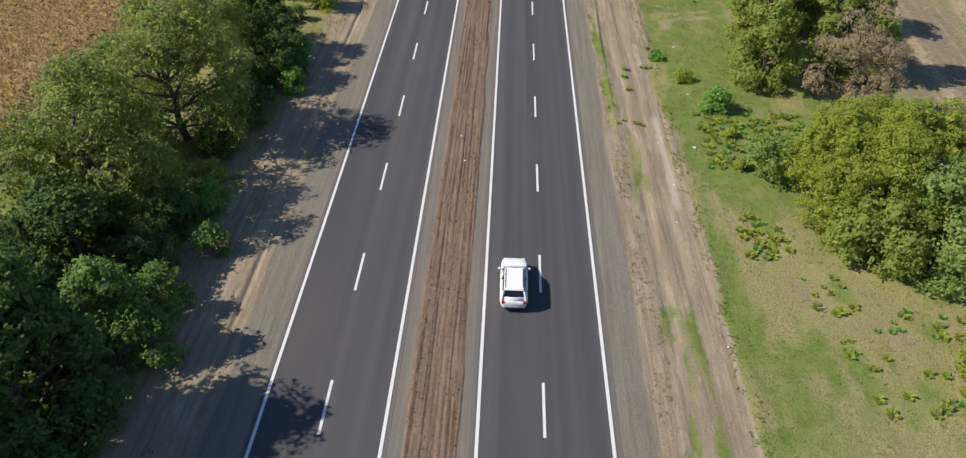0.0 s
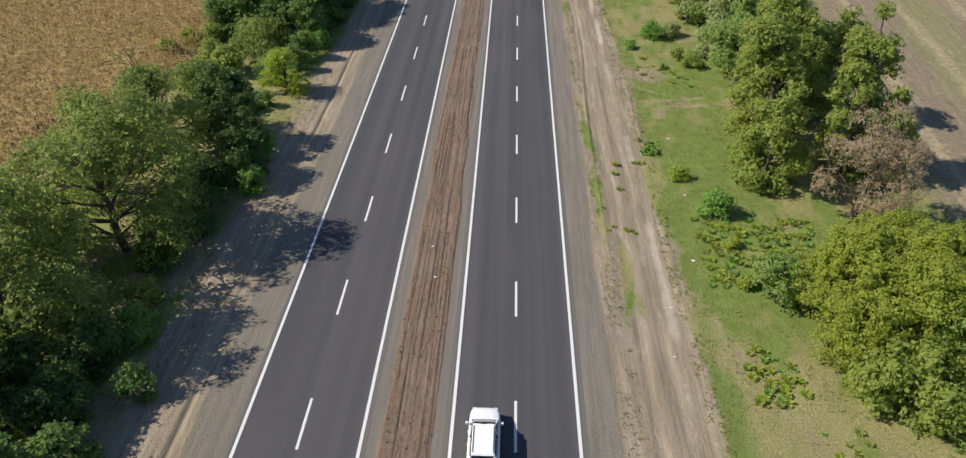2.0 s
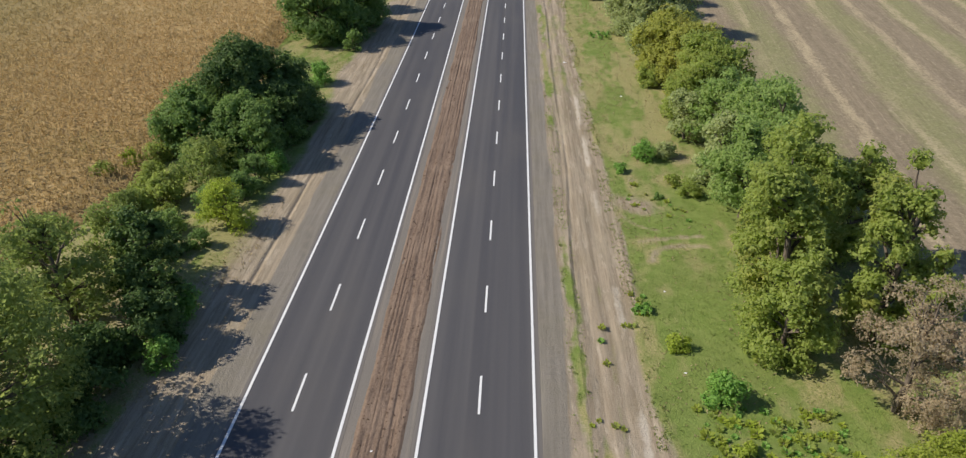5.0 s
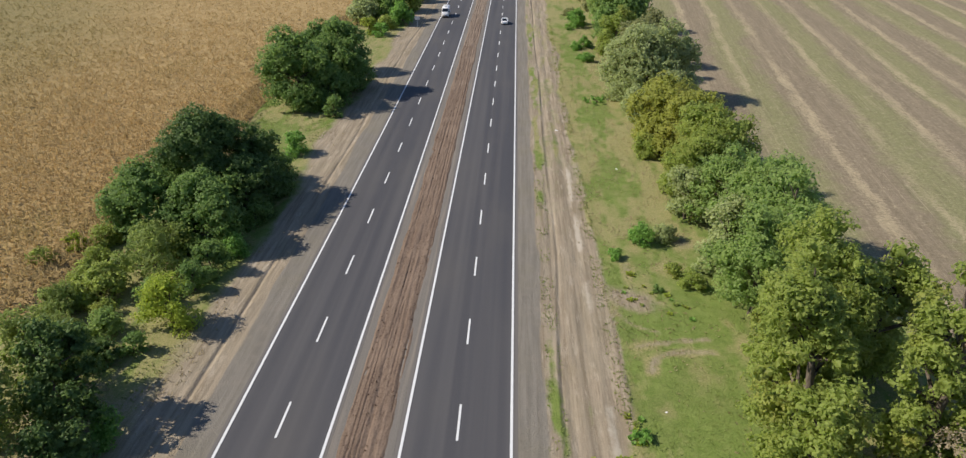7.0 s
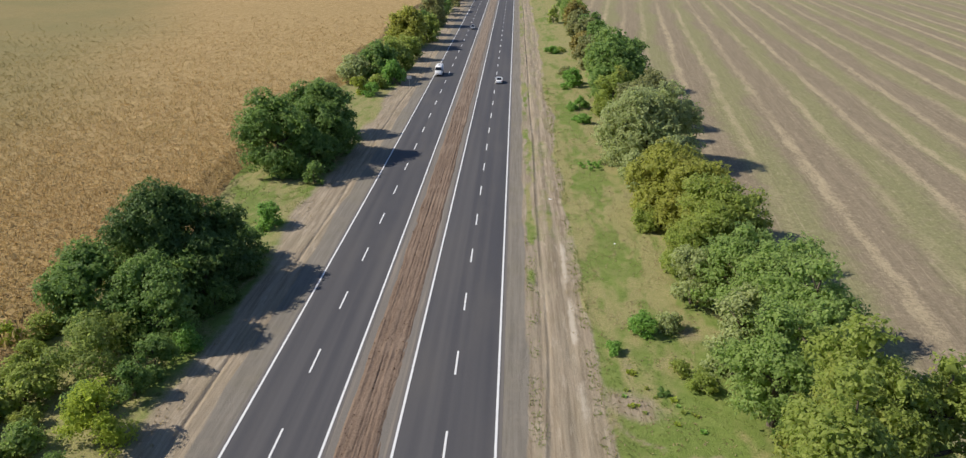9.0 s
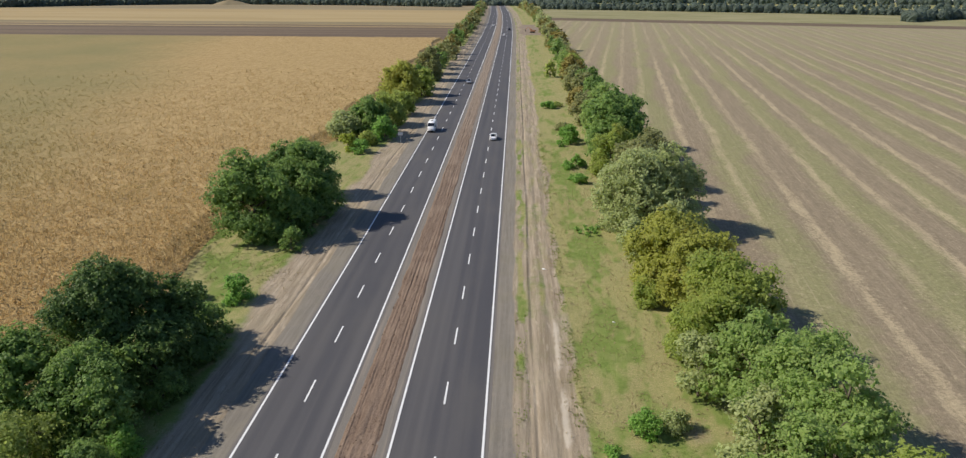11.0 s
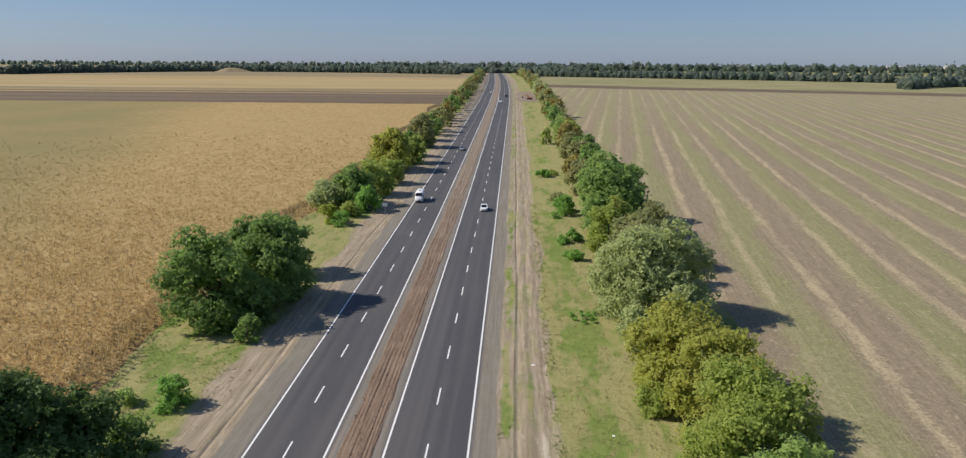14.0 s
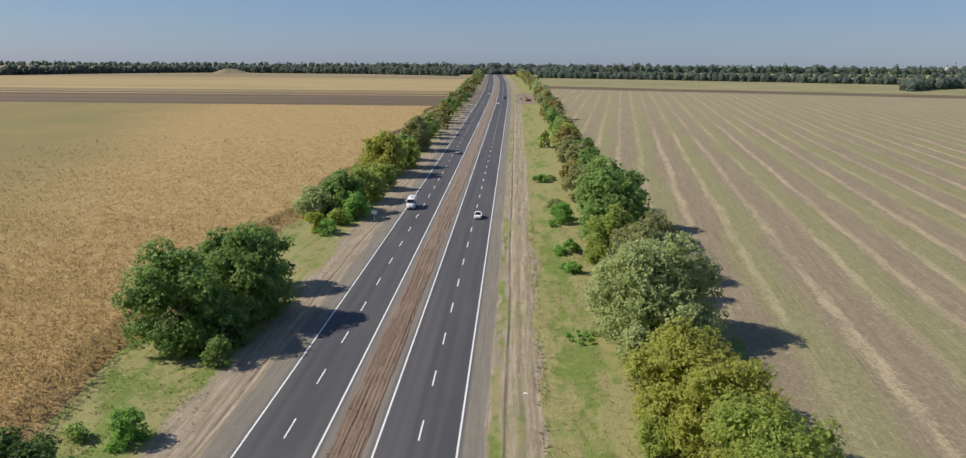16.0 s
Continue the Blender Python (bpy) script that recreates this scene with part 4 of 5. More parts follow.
EAST = (
    (28.6, 48.2, 6.6, 9.4, "lime", 0.05, 0), (32.6, 42.4, 5.0, 8.4, "feather", 0.1, 0), (27.2, 42.4, 3.2, 5.4, "olive", 0.05, 0), (31.4, 30.4, 3.2, 5.0, "lime", 0.1, 0),
    (32.0, 63.2, 4.0, 11.0, "brown", 0.6, 2), (25.6, 69.0, 3.2, 10.0, "olive", 0.1, 0), (26.4, 74.0, 3.6, 16.0, "olive", 0.1, 0), (34.0, 71.6, 2.9, 16.0, "olive", 0.1, 0), (37.0, 70.4, 2.4, 9.6, "olive", 0.1, 0), (28.8, 80.0, 4.2, 12.6, "olive", 0.1, 0), (31.2, 83.6, 4.4, 14.2, "olive", 0.2, 0),
    (35.4, 83.0, 4.0, 12.0, "olive", 0.2, 0), (28.6, 91.6, 4.0, 10.8, "feather", 0.2, 0), (32.6, 96.4, 4.9, 13.2, "feather", 0.2, 0), (27.6, 98.6, 3.2, 8.6, "grey", 0.2, 0), (33.0, 104.0, 4.5, 11.0, "feather", 0.2, 0),
    (30.4, 110.2, 4.3, 10.2, "feather", 0.2, 0), (26.8, 112.4, 2.6, 6.4, "grey", 0.2, 0), (31.2, 119.6, 6.5, 11.4, "olive", 0.2, 0), (31.8, 129.6, 5.2, 10.6, "yellow", 0.2, 0), (29.8, 138.8, 5.9, 10.8, "yellow", 0.2, 0), (25.6, 133.4, 2.0, 3.4, "olive", 0.1, 0),
    (30.3, 161.0, 8.2, 13.4, "grey", 0.2, 0), (27.0, 151.0, 2.8, 5.4, "grey", 0.1, 0), (29.6, 177.0, 5.2, 11.4, "dull", 0.3, 0), (33.4, 187.0, 4.8, 11.6, "dull", 0.3, 0), (28.6, 195.0, 4.8, 10.6, "olive", 0.3, 0),
    (31.2, 209.0, 7.0, 14.8, "dark", 0.4, 0), (33.4, 222.0, 6.4, 14.4, "dark", 0.4, 0), (28.8, 227.0, 4.6, 10.6, "feather", 0.3, 0), (32.4, 240.0, 5.4, 12.8, "feather", 0.4, 0), (28.6, 252.0, 4.2, 9.0, "dull", 0.3, 0),
    (32.8, 262.0, 4.8, 11.6, "dark", 0.4, 0), (28.6, 269.0, 4.0, 8.0, "rust", 0.3, 0), (31.6, 284.0, 4.8, 10.4, "dull", 0.4, 0), (33.4, 300.0, 4.6, 10.4, "dark", 0.4, 0), (30.6, 316.0, 4.4, 9.0, "dull", 0.3, 0),
    (30.8, 333.0, 4.6, 10.4, "rust", 0.4, 0), (32.6, 351.0, 4.6, 9.6, "olive", 0.4, 0), (30.8, 367.0, 4.4, 9.4, "feather", 0.4, 0), (23.0, 352.0, 2.2, 6.4, "olive", 0.3, 0),
)
for i, (x, y, r, h, kind, low, bare) in enumerate(WEST + EAST):
    size = 0.30 if y < 85 else 0.32 if y < 135 else 0.42 if y < 200 else 0.70 if y < 260 else 0.84
    cover = 0.9
    lobes = int(20 + 5 * r) if kind == "lime" else int(14 + 3.2 * r + 1.3 * max(0.0, h - 2.5 * r)) if kind in ("yellow", "olive") else 0
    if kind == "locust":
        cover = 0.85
    if kind == "brown":
        cover, size = 0.9, size * 0.62
    if kind == "lime" and y < 60:
        size = 0.19
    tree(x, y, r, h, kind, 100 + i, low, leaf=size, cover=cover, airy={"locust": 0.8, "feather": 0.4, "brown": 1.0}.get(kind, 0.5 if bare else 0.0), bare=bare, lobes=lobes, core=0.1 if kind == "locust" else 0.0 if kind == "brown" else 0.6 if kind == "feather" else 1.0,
         label=("tall " if h > 11 else "") + WORDS[kind] + " tree" + (" with dead boughs" if bare else "") + " on the grassy verge")

BUSHES = (
    # the deep ones near the western trunks carry the undergrowth's shade in their leaf colour
    (-26.6, 38.6, 2.4, 4.0, "deep"), (-26.2, 43.6, 2.3, 3.8, "deep"), (-26.0, 50.6, 1.5, 1.6, "olive"), (-28.0, 59.2, 2.0, 2.6, "deep"), (-24.8, 58.6, 1.7, 2.2, "deep"), (-26.4, 54.6, 1.8, 2.2, "deep"), (-24.6, 46.6, 1.5, 2.4, "fresh"), (-27.0, 65.0, 2.4, 4.4, "deep"), (-24.6, 96.6, 2.0, 3.6, "dark"), (-27.6, 90.4, 1.8, 3.0, "dark"), (-23.9, 108.0, 1.7, 3.2, "dark"),
    (-22.6, 30.6, 2.0, 4.2, "dark"), (-23.6, 35.0, 1.9, 3.8, "dark"), (-22.4, 41.0, 1.4, 2.4, "dark"), (-23.8, 67.6, 2.6, 5.4, "deep"), (-22.2, 65.6, 1.2, 2.6, "fresh"), (-24.6, 71.4, 2.4, 5.4, "deep"), (-22.8, 72.5, 1.3, 2.6, "fresh"),
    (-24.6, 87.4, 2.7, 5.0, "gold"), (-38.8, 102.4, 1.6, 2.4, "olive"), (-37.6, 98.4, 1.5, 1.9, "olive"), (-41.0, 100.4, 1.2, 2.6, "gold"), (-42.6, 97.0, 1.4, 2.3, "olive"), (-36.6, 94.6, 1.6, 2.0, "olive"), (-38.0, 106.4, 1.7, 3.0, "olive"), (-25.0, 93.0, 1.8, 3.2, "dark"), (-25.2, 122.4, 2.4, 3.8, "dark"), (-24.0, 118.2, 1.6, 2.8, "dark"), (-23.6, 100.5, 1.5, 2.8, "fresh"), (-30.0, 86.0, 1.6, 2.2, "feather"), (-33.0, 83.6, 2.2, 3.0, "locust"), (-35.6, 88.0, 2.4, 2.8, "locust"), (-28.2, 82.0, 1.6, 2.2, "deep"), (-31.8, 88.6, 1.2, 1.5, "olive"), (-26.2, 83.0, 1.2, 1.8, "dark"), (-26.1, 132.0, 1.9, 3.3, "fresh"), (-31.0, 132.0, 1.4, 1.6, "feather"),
    (-30.8, 216.5, 2.6, 3.6, "lime"), (-27.4, 213.5, 2.0, 3.2, "fresh"), (-24.2, 149.6, 1.6, 3.6, "dark"), (-27.0, 222.0, 2.2, 3.6, "olive"),
    (22.0, 52.0, 1.8, 4.2, "feather"), (19.9, 63.7, 1.5, 2.2, "fresh"), (17.9, 69.5, 0.95, 1.2, "gold"), (15.9, 74.4, 0.7, 0.7, "fresh"), (20.4, 105.8, 1.5, 2.4, "fresh"), (23.3, 106.6, 1.3, 1.9, "grey"), (17.1, 102.2, 0.9, 1.0, "fresh"), (20.6, 95.4, 0.55, 0.6, "dark"),
    (24.2, 96.4, 1.3, 1.7, "olive"), (22.6, 98.6, 1.0, 1.2, "olive"), (20.9, 160.4, 2.3, 0.9, "fresh"), (21.9, 190.0, 1.5, 1.9, "fresh"), (20.4, 192.5, 0.9, 1.0, "fresh"), (21.9, 202.5, 1.3, 3.0, "fresh"), (20.3, 201.5, 1.3, 1.6, "fresh"), (23.2, 204.0, 1.2, 1.6, "fresh"), (22.6, 226.0, 1.8, 5.0, "fresh"), (21.0, 229.0, 1.7, 3.6, "fresh"), (23.8, 231.0, 1.6, 3.4, "fresh"), (19.8, 224.0, 1.2, 1.4, "fresh"), (21.4, 243.0, 2.2, 2.0, "dull"),
    (19.0, 277.5, 2.4, 2.2, "fresh"), (22.0, 280.0, 1.8, 1.6, "olive"), (20.3, 58.8, 0.8, 0.8, "gold"), (20.2, 53.6, 0.7, 0.9, "lime"),
)
for i, (x, y, r, h, kind) in enumerate(BUSHES):
    tree(x, y, r, h, kind, 400 + i, low=0.05, leaf=0.24 if y < 110 else 0.36, cover=0.9 if h > 1.2 else 1.6, airy=0.95 if kind == "gold" else 0.3, name="bush", category="bush", group="roadside bushes", lobes=6 + int(r * 2),
         label=("low " if h < 2 else "") + WORDS[kind] + " bush growing on the verge")

# rows of trees that go on along both verges far ahead
row_rng = np.random.default_rng(9)
for side, kinds in ((-27.0, ("dull", "dull", "rust", "dark")), (31.0, ("dull", "grey", "dark", "rust", "dull"))):
    y, i = 376.0, 0
    while y < 1150:
        u = side + row_rng.uniform(-2.4, 2.4)
        kind = kinds[int(row_rng.integers(len(kinds)))]
        h = row_rng.uniform(7.0, 10.6) if y < 700 else row_rng.uniform(7.5, 11.5)
        tree(u + float(bend(y)), y, row_rng.uniform(3.6, 5.0), h, kind, 700 + i + int(side), low=0.5, leaf=1.3 if y < 650 else 2.0, cover=0.85, lobes=7,
             label=WORDS[kind] + " tree in the far roadside row")
        i += 1
        y += row_rng.uniform(8.5, 14.5) * (1.0 if y < 700 else 1.25)


# ---- tree belts across the far fields ----
def heart(rng, x, y, r, h, around=9):
    """The close uneven mass of a far crown, under its outer leaves."""
    f = np.array([0.0, 0.2, 0.42, 0.64, 0.84, 0.97])
    a = np.linspace(0, 2 * math.pi, around, endpoint=False)
    R = r * profile(f)[:, None] * rng.uniform(0.74, 1.10, (len(f), around))
    A = a[None, :] + 0.25 * rng.normal(size=R.shape)
    Z = h * (f[:, None] + 0.05 * rng.normal(size=R.shape))
    v = np.stack((x + R * np.cos(A), y + R * np.sin(A), float(zr(y)) + np.maximum(Z, 0.0)), -1).reshape(-1, 3)
    i, j = np.meshgrid(np.arange(len(f) - 1), np.arange(around), indexing="ij")
    a0, a1 = i * around + j, i * around + (j + 1) % around
    quads = np.stack((a0, a1, a1 + around, a0 + around), -1).reshape(-1, 4)
    return v, np.concatenate((quads[:, [0, 1, 2]], quads[:, [0, 2, 3]]))


def belt(name, line, height, width, spacing, label, seed, fine=0.21):
    rng = np.random.default_rng(seed)
    p = np.array(line, float)
    seg = np.linalg.norm(np.diff(p, axis=0), axis=1)
    total = np.concatenate(([0], np.cumsum(seg)))
    pieces = []
    for row in range(2):
        for s in np.arange(0, total[-1], spacing):
            s = s + rng.uniform(-0.4, 0.4) * spacing
            x, y = np.interp(s, total, p[:, 0]), np.interp(s, total, p[:, 1]) + (row - 0.5) * width + rng.uniform(-0.3, 0.3) * width
            h = height * rng.uniform(0.62, 1.12) * (0.85 + 0.3 * float(vnoise(s / 90.0, row, seed)))
            (v, f), _ = crown_arrays(rng, height * 0.50, height * 0.45, h, 0.0, height * fine, 0.32, core=0.0, lobes=6)
            pieces.append((v + [x, y, float(zr(y))], f))
            pieces.append(heart(rng, x, y, height * 0.47, h * 0.93))
    v, f = join(pieces)
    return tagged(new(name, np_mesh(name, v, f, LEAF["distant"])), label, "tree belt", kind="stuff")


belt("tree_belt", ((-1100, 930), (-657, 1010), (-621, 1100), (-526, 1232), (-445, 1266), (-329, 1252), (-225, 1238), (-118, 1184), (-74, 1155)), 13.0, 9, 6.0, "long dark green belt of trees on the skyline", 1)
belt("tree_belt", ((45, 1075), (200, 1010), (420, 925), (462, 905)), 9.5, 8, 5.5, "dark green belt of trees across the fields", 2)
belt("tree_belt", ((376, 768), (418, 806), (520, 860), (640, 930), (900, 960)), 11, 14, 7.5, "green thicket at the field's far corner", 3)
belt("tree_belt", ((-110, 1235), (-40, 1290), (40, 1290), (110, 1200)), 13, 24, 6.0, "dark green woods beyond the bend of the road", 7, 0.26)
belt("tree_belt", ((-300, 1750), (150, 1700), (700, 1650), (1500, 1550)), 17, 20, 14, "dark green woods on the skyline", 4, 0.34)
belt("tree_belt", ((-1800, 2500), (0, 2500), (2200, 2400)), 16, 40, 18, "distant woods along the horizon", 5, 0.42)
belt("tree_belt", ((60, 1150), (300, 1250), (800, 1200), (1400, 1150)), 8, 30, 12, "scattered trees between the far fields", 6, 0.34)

# ---- maize: a thick dry stand, then single plants over it ----
def maize():
    y = np.concatenate(([-120, -60, 0], np.arange(30, 300, 2.0), np.arange(300, 521, 10.0)))
    f = np.concatenate(([0.0, 0.0012, 0.0024], (0.003 + 0.997 * np.linspace(0, 1, 60) ** 2.2)))
    e = np.array([maize_edge(v) for v in y])
    X = e[:, None] + (-1500 - e)[:, None] * f[None, :]
    Y = np.repeat(y[:, None], len(f), 1)
    up = np.concatenate(([0.0, 0.45, 0.9], np.full(len(f) - 3, 1.2)))[None, :] + 0 * X
    up = up + 0.58 * np.maximum(sstep(90, 230, Y), sstep(-70, -170, X)) * (up > 1)
    Z = zr(Y) + up + (fnoise(X / 1.4, Y / 1.4, 77) - 0.5) * 0.5 * (up > 0)
    me = np_mesh("maize_field", np.stack((X, Y, Z), -1).reshape(-1, 3), grid_faces(len(y), len(f)), MAIZE_FLOOR, True)
    tagged(new("maize_field", me), "wide field of ripe dry tan maize", "maize field", kind="structure")
    rng = np.random.default_rng(5)
    pieces = []
    # plants stand close; farther off one drawn plant stands for several
    for x0, x1, y0, y1, step in ((-135, -33, 20, 230, 0.65), (-450, -33, 20, 516, 1.45)):
        gx, gy = np.meshgrid(np.arange(x0, x1, step), np.arange(y0, y1, step * 0.8))
        gx, gy = gx.ravel() + rng.normal(size=gx.size) * 0.15, gy.ravel() + rng.normal(size=gx.size) * 0.3 * step
        s = np.maximum(0.65, 0.0058 * np.hypot(gx - 5, gy - 45))
        edge = np.interp(gy, y, e)
        inner = (gx > -135 + 3 * rng.normal(size=gx.size)) & (gy < 225)
        keep = (gx < edge - 0.1) & (gx > -15 - 1.35 * gy) & (rng.random(gx.size) < (step / np.maximum(s, step)) ** 2 * sstep(360, 170, np.hypot(gx - 5, gy - 45))) & (inner if step < 1 else ~((gx > -135) & (gy < 225)))
        gx, gy, size, n_leaf = gx[keep], gy[keep], (s[keep] / 0.62) ** 0.3, 3
        n = len(gx)
        tall = (2.05 + 0.25 * rng.normal(size=n) + 0.3 * (vnoise(gx / 9, gy / 9, 6) - 0.5)) * (0.9 + 0.1 * size)
        base = np.stack((gx, gy, zr(gy)), -1)
        near_edge = (edge[keep] - gx) < 2.5
        for k in range(n_leaf):
            a = rng.uniform(0, 2 * math.pi, n)
            out = np.stack((np.cos(a), np.sin(a), rng.uniform(-0.30, 1.2, n)), -1)
            foot = base + np.stack((0 * gx, 0 * gx, tall * np.where(near_edge, rng.uniform(0.1, 0.85, n), rng.uniform(0.55, 0.92, n))), -1)
            along = unit(out)
            side = unit(np.cross(along, [0, 0, 1.0]))
            ln = size * rng.uniform(0.38, 0.68, n)
            pieces.append(blades(foot, along, side, np.tile([0, 0, 1.0], (n, 1)) * 1.8, ln, ln * 0.13 * (1 + 0.25 * size)))
        lean = unit(np.stack((rng.normal(size=n) * 0.25, rng.normal(size=n) * 0.25, np.ones(n)), -1))
        pieces.append(blades(base + np.stack((0 * gx, 0 * gx, tall * 0.72), -1), lean, unit(np.cross(lean, rng.normal(size=(n, 3)))), 0 * lean, tall * 0.36, 0.06 * size * np.ones(n)))
    v, f = join(pieces)
    tagged(new("maize_plants", np_mesh("maize_plants", v, f, MAIZE)), "dry tan maize plants standing close together", "maize", kind="stuff")


maize()


# ---- grass and weeds on the verges ----
def tufts(name, n, u0, u1, y0, y1, material, label, seed, size=0.24, gate=0.42, spread=3.0):
    rng = np.random.default_rng(seed)
    u = rng.uniform(u0, u1, n)
    y = y0 + (y1 - y0) * rng.random(n) ** 1.35
    keep = (fnoise(u / spread, y / (spread * 1.8), seed + 3) > gate) & (y > y0 + 18 * fnoise(u / 4, y / 4, seed + 5))
    u, y = u[keep], y[keep]
    base = np.stack((u + bend(y), y, zr(y) + relief(u, y) - 0.02), -1)
    pieces = []
    for k in range(3):
        a = rng.uniform(0, 2 * math.pi, len(u))
        along = unit(np.stack((np.cos(a) * 0.75, np.sin(a) * 0.75, rng.uniform(0.3, 0.9, len(u))), -1))
        ln = size * rng.uniform(0.5, 1.4, len(u)) * (1 + y / 400.0)
        pieces.append(blades(base, along, unit(np.cross(along, [0, 0, 1.0])), np.tile([0, 0, 0.6], (len(u), 1)), ln, ln * 0.17))
    v, f = join(pieces)
    return tagged(new(name, np_mesh(name, v, f, material)), label, "grass", kind="stuff")


tufts("grass", 12000, 15.0, 40.0, 2, 104, GRASS_TUFT, "short green grass on the eastern verge", 11, 0.13, 0.42)
tufts("grass", 7000, 15.4, 42.0, 2, 112, DRY_TUFT, "dry pale grass on the eastern verge", 12, 0.16, 0.52)
tufts("grass", 6000, 13.5, 26.5, 96, 230, DRY_TUFT, "pale dry grass in patches on the verge", 17, 0.15, 0.40)
tufts("grass", 3200, -37.0, -23.5, 118, 156, GRASS_TUFT, "rough green grass beside the maize", 19, 0.16, 0.46)
tufts("grass", 2500, -36.0, -20.5, 116, 225, DRY_TUFT, "pale dry grass beside the field", 18, 0.16, 0.40)
tufts("grass", 7000, -37.0, -20.2, 10, 120, DRY_TUFT, "dry tan grass under the western trees", 13, 0.19, 0.48)
tufts("grass", 5500, -38.0, -22.6, 10, 120, GRASS_TUFT, "rough green grass under the western trees", 14, 0.19, 0.38)
tufts("grass", 1800, 9.0, 10.5, 14, 130, GRASS_TUFT, "thin line of grass along the track", 15, 0.15, 0.46, 1.2)
tufts("grass", 2600, 14.4, 15.6, 14, 240, GRASS_TUFT, "grass at the track's edge", 16, 0.17, 0.46, 1.2)


def weed(name, x, y, r, h, leafy, seed):
    """A low broad-leaved weed: a rosette of big leaves round a short stem."""
    rng = np.random.default_rng(seed)
    n = int(rng.integers(16, 26))
    t = thing(name, pose(x, y, float(land(x, y)) - 0.02), WORDS[leafy] + " broad-leaved weed in the grass", "weed", "weeds on the verge")
    a, up = rng.uniform(0, 2 * math.pi, n), rng.uniform(0.1, 1.0, n)
    along = unit(np.stack((np.cos(a), np.sin(a), 0.10 + up * 0.45), -1))
    base = np.stack((0.15 * r * np.cos(a), 0.15 * r * np.sin(a), h * 0.75 * up * rng.random(n)), -1)
    side = unit(np.cross(along, [0, 0, 1.0]))
    ln = r * rng.uniform(0.6, 1.1, n)
    part("leaves", np_mesh("leaves", *blades(base, along, side, np.tile([0, 0, 1.2], (n, 1)), ln, ln * 0.3), LEAF[leafy]), LEAF[leafy], t)
    sv, sf = tube(((0, 0, 0), (0.02, 0.01, h * 0.5), (0.0, 0.03, h)), (0.03, 0.025, 0.01), 5)
    part("stem", np_mesh("stem", sv, sf, BARK, True), BARK, t)
    return t


weed_rng = np.random.default_rng(77)
samples = [weed("weed", 18.0, 60.0, 0.55, 0.35, "lime", 1), weed("weed", 21.5, 60.5, 0.6, 0.35, "gold", 2), weed("weed", 20.0, 57.0, 0.5, 0.3, "fresh", 3), weed("weed", 24.5, 59.5, 0.65, 0.4, "olive", 4)]
for x0, x1, y0, y1, n in ((17.5, 28.0, 53.5, 63.0, 215), (17.8, 21.5, 41.5, 47.5, 44), (22.0, 31.0, 27.0, 37.0, 46), (10.2, 12.8, 60.5, 62.5, 4), (10.4, 15.0, 66, 74, 5), (17, 24, 90, 99, 16), (21, 24, 36, 40, 8), (15.0, 16.7, 72.6, 77, 9)):
    for _ in range(n):
        x, y = weed_rng.uniform(x0, x1), weed_rng.uniform(y0, y1)
        src = samples[int(weed_rng.integers(4))]
        s = weed_rng.uniform(0.34, 0.78)
        copy_thing(src, pose(x, y, float(land(x, y)) - 0.02, rz=weed_rng.uniform(0, 360)) @ Matrix.Diagonal((s, s, s, 1)))


# ---- clods on the median and litter on the verge ----
def clods():
    rng = np.random.default_rng(3)
    n = 1500
    y, u = 12 + 200 * rng.random(n) ** 1.3, rng.choice(FURROWS, n) + rng.normal(size=n) * 0.07
    u = u + 0.28 * (vnoise(0 * y + 3, y / 34.0, 62) - 0.5)
    keep = vnoise(u / 0.5, y / 5.0, 65) > 0.45
    y, u = y[keep], u[keep]
    n = len(y)
    r = rng.uniform(0.025, 0.075, n) * (1 + y / 500)
    d = np.array([(1, 0, 0), (0, 1, 0), (-1, 0, 0), (0, -1, 0), (0, 0, 1), (0, 0, -1)], float)
    v = d[None] * r[:, None, None] * rng.uniform(0.6, 1.3, (n, 6, 1)) + np.stack((u, y, zr(y) + 0.10), -1)[:, None, :]
    f = np.array([(0, 1, 4), (1, 2, 4), (2, 3, 4), (3, 0, 4), (1, 0, 5), (2, 1, 5), (3, 2, 5), (0, 3, 5)])
    f = (np.arange(n)[:, None, None] * 6 + f[None]).reshape(-1, 3)
    tagged(new("soil_clods", np_mesh("soil_clods", v.reshape(-1, 3), f, CLOD)), "loose clods of brown earth on the median", "clods", kind="stuff")


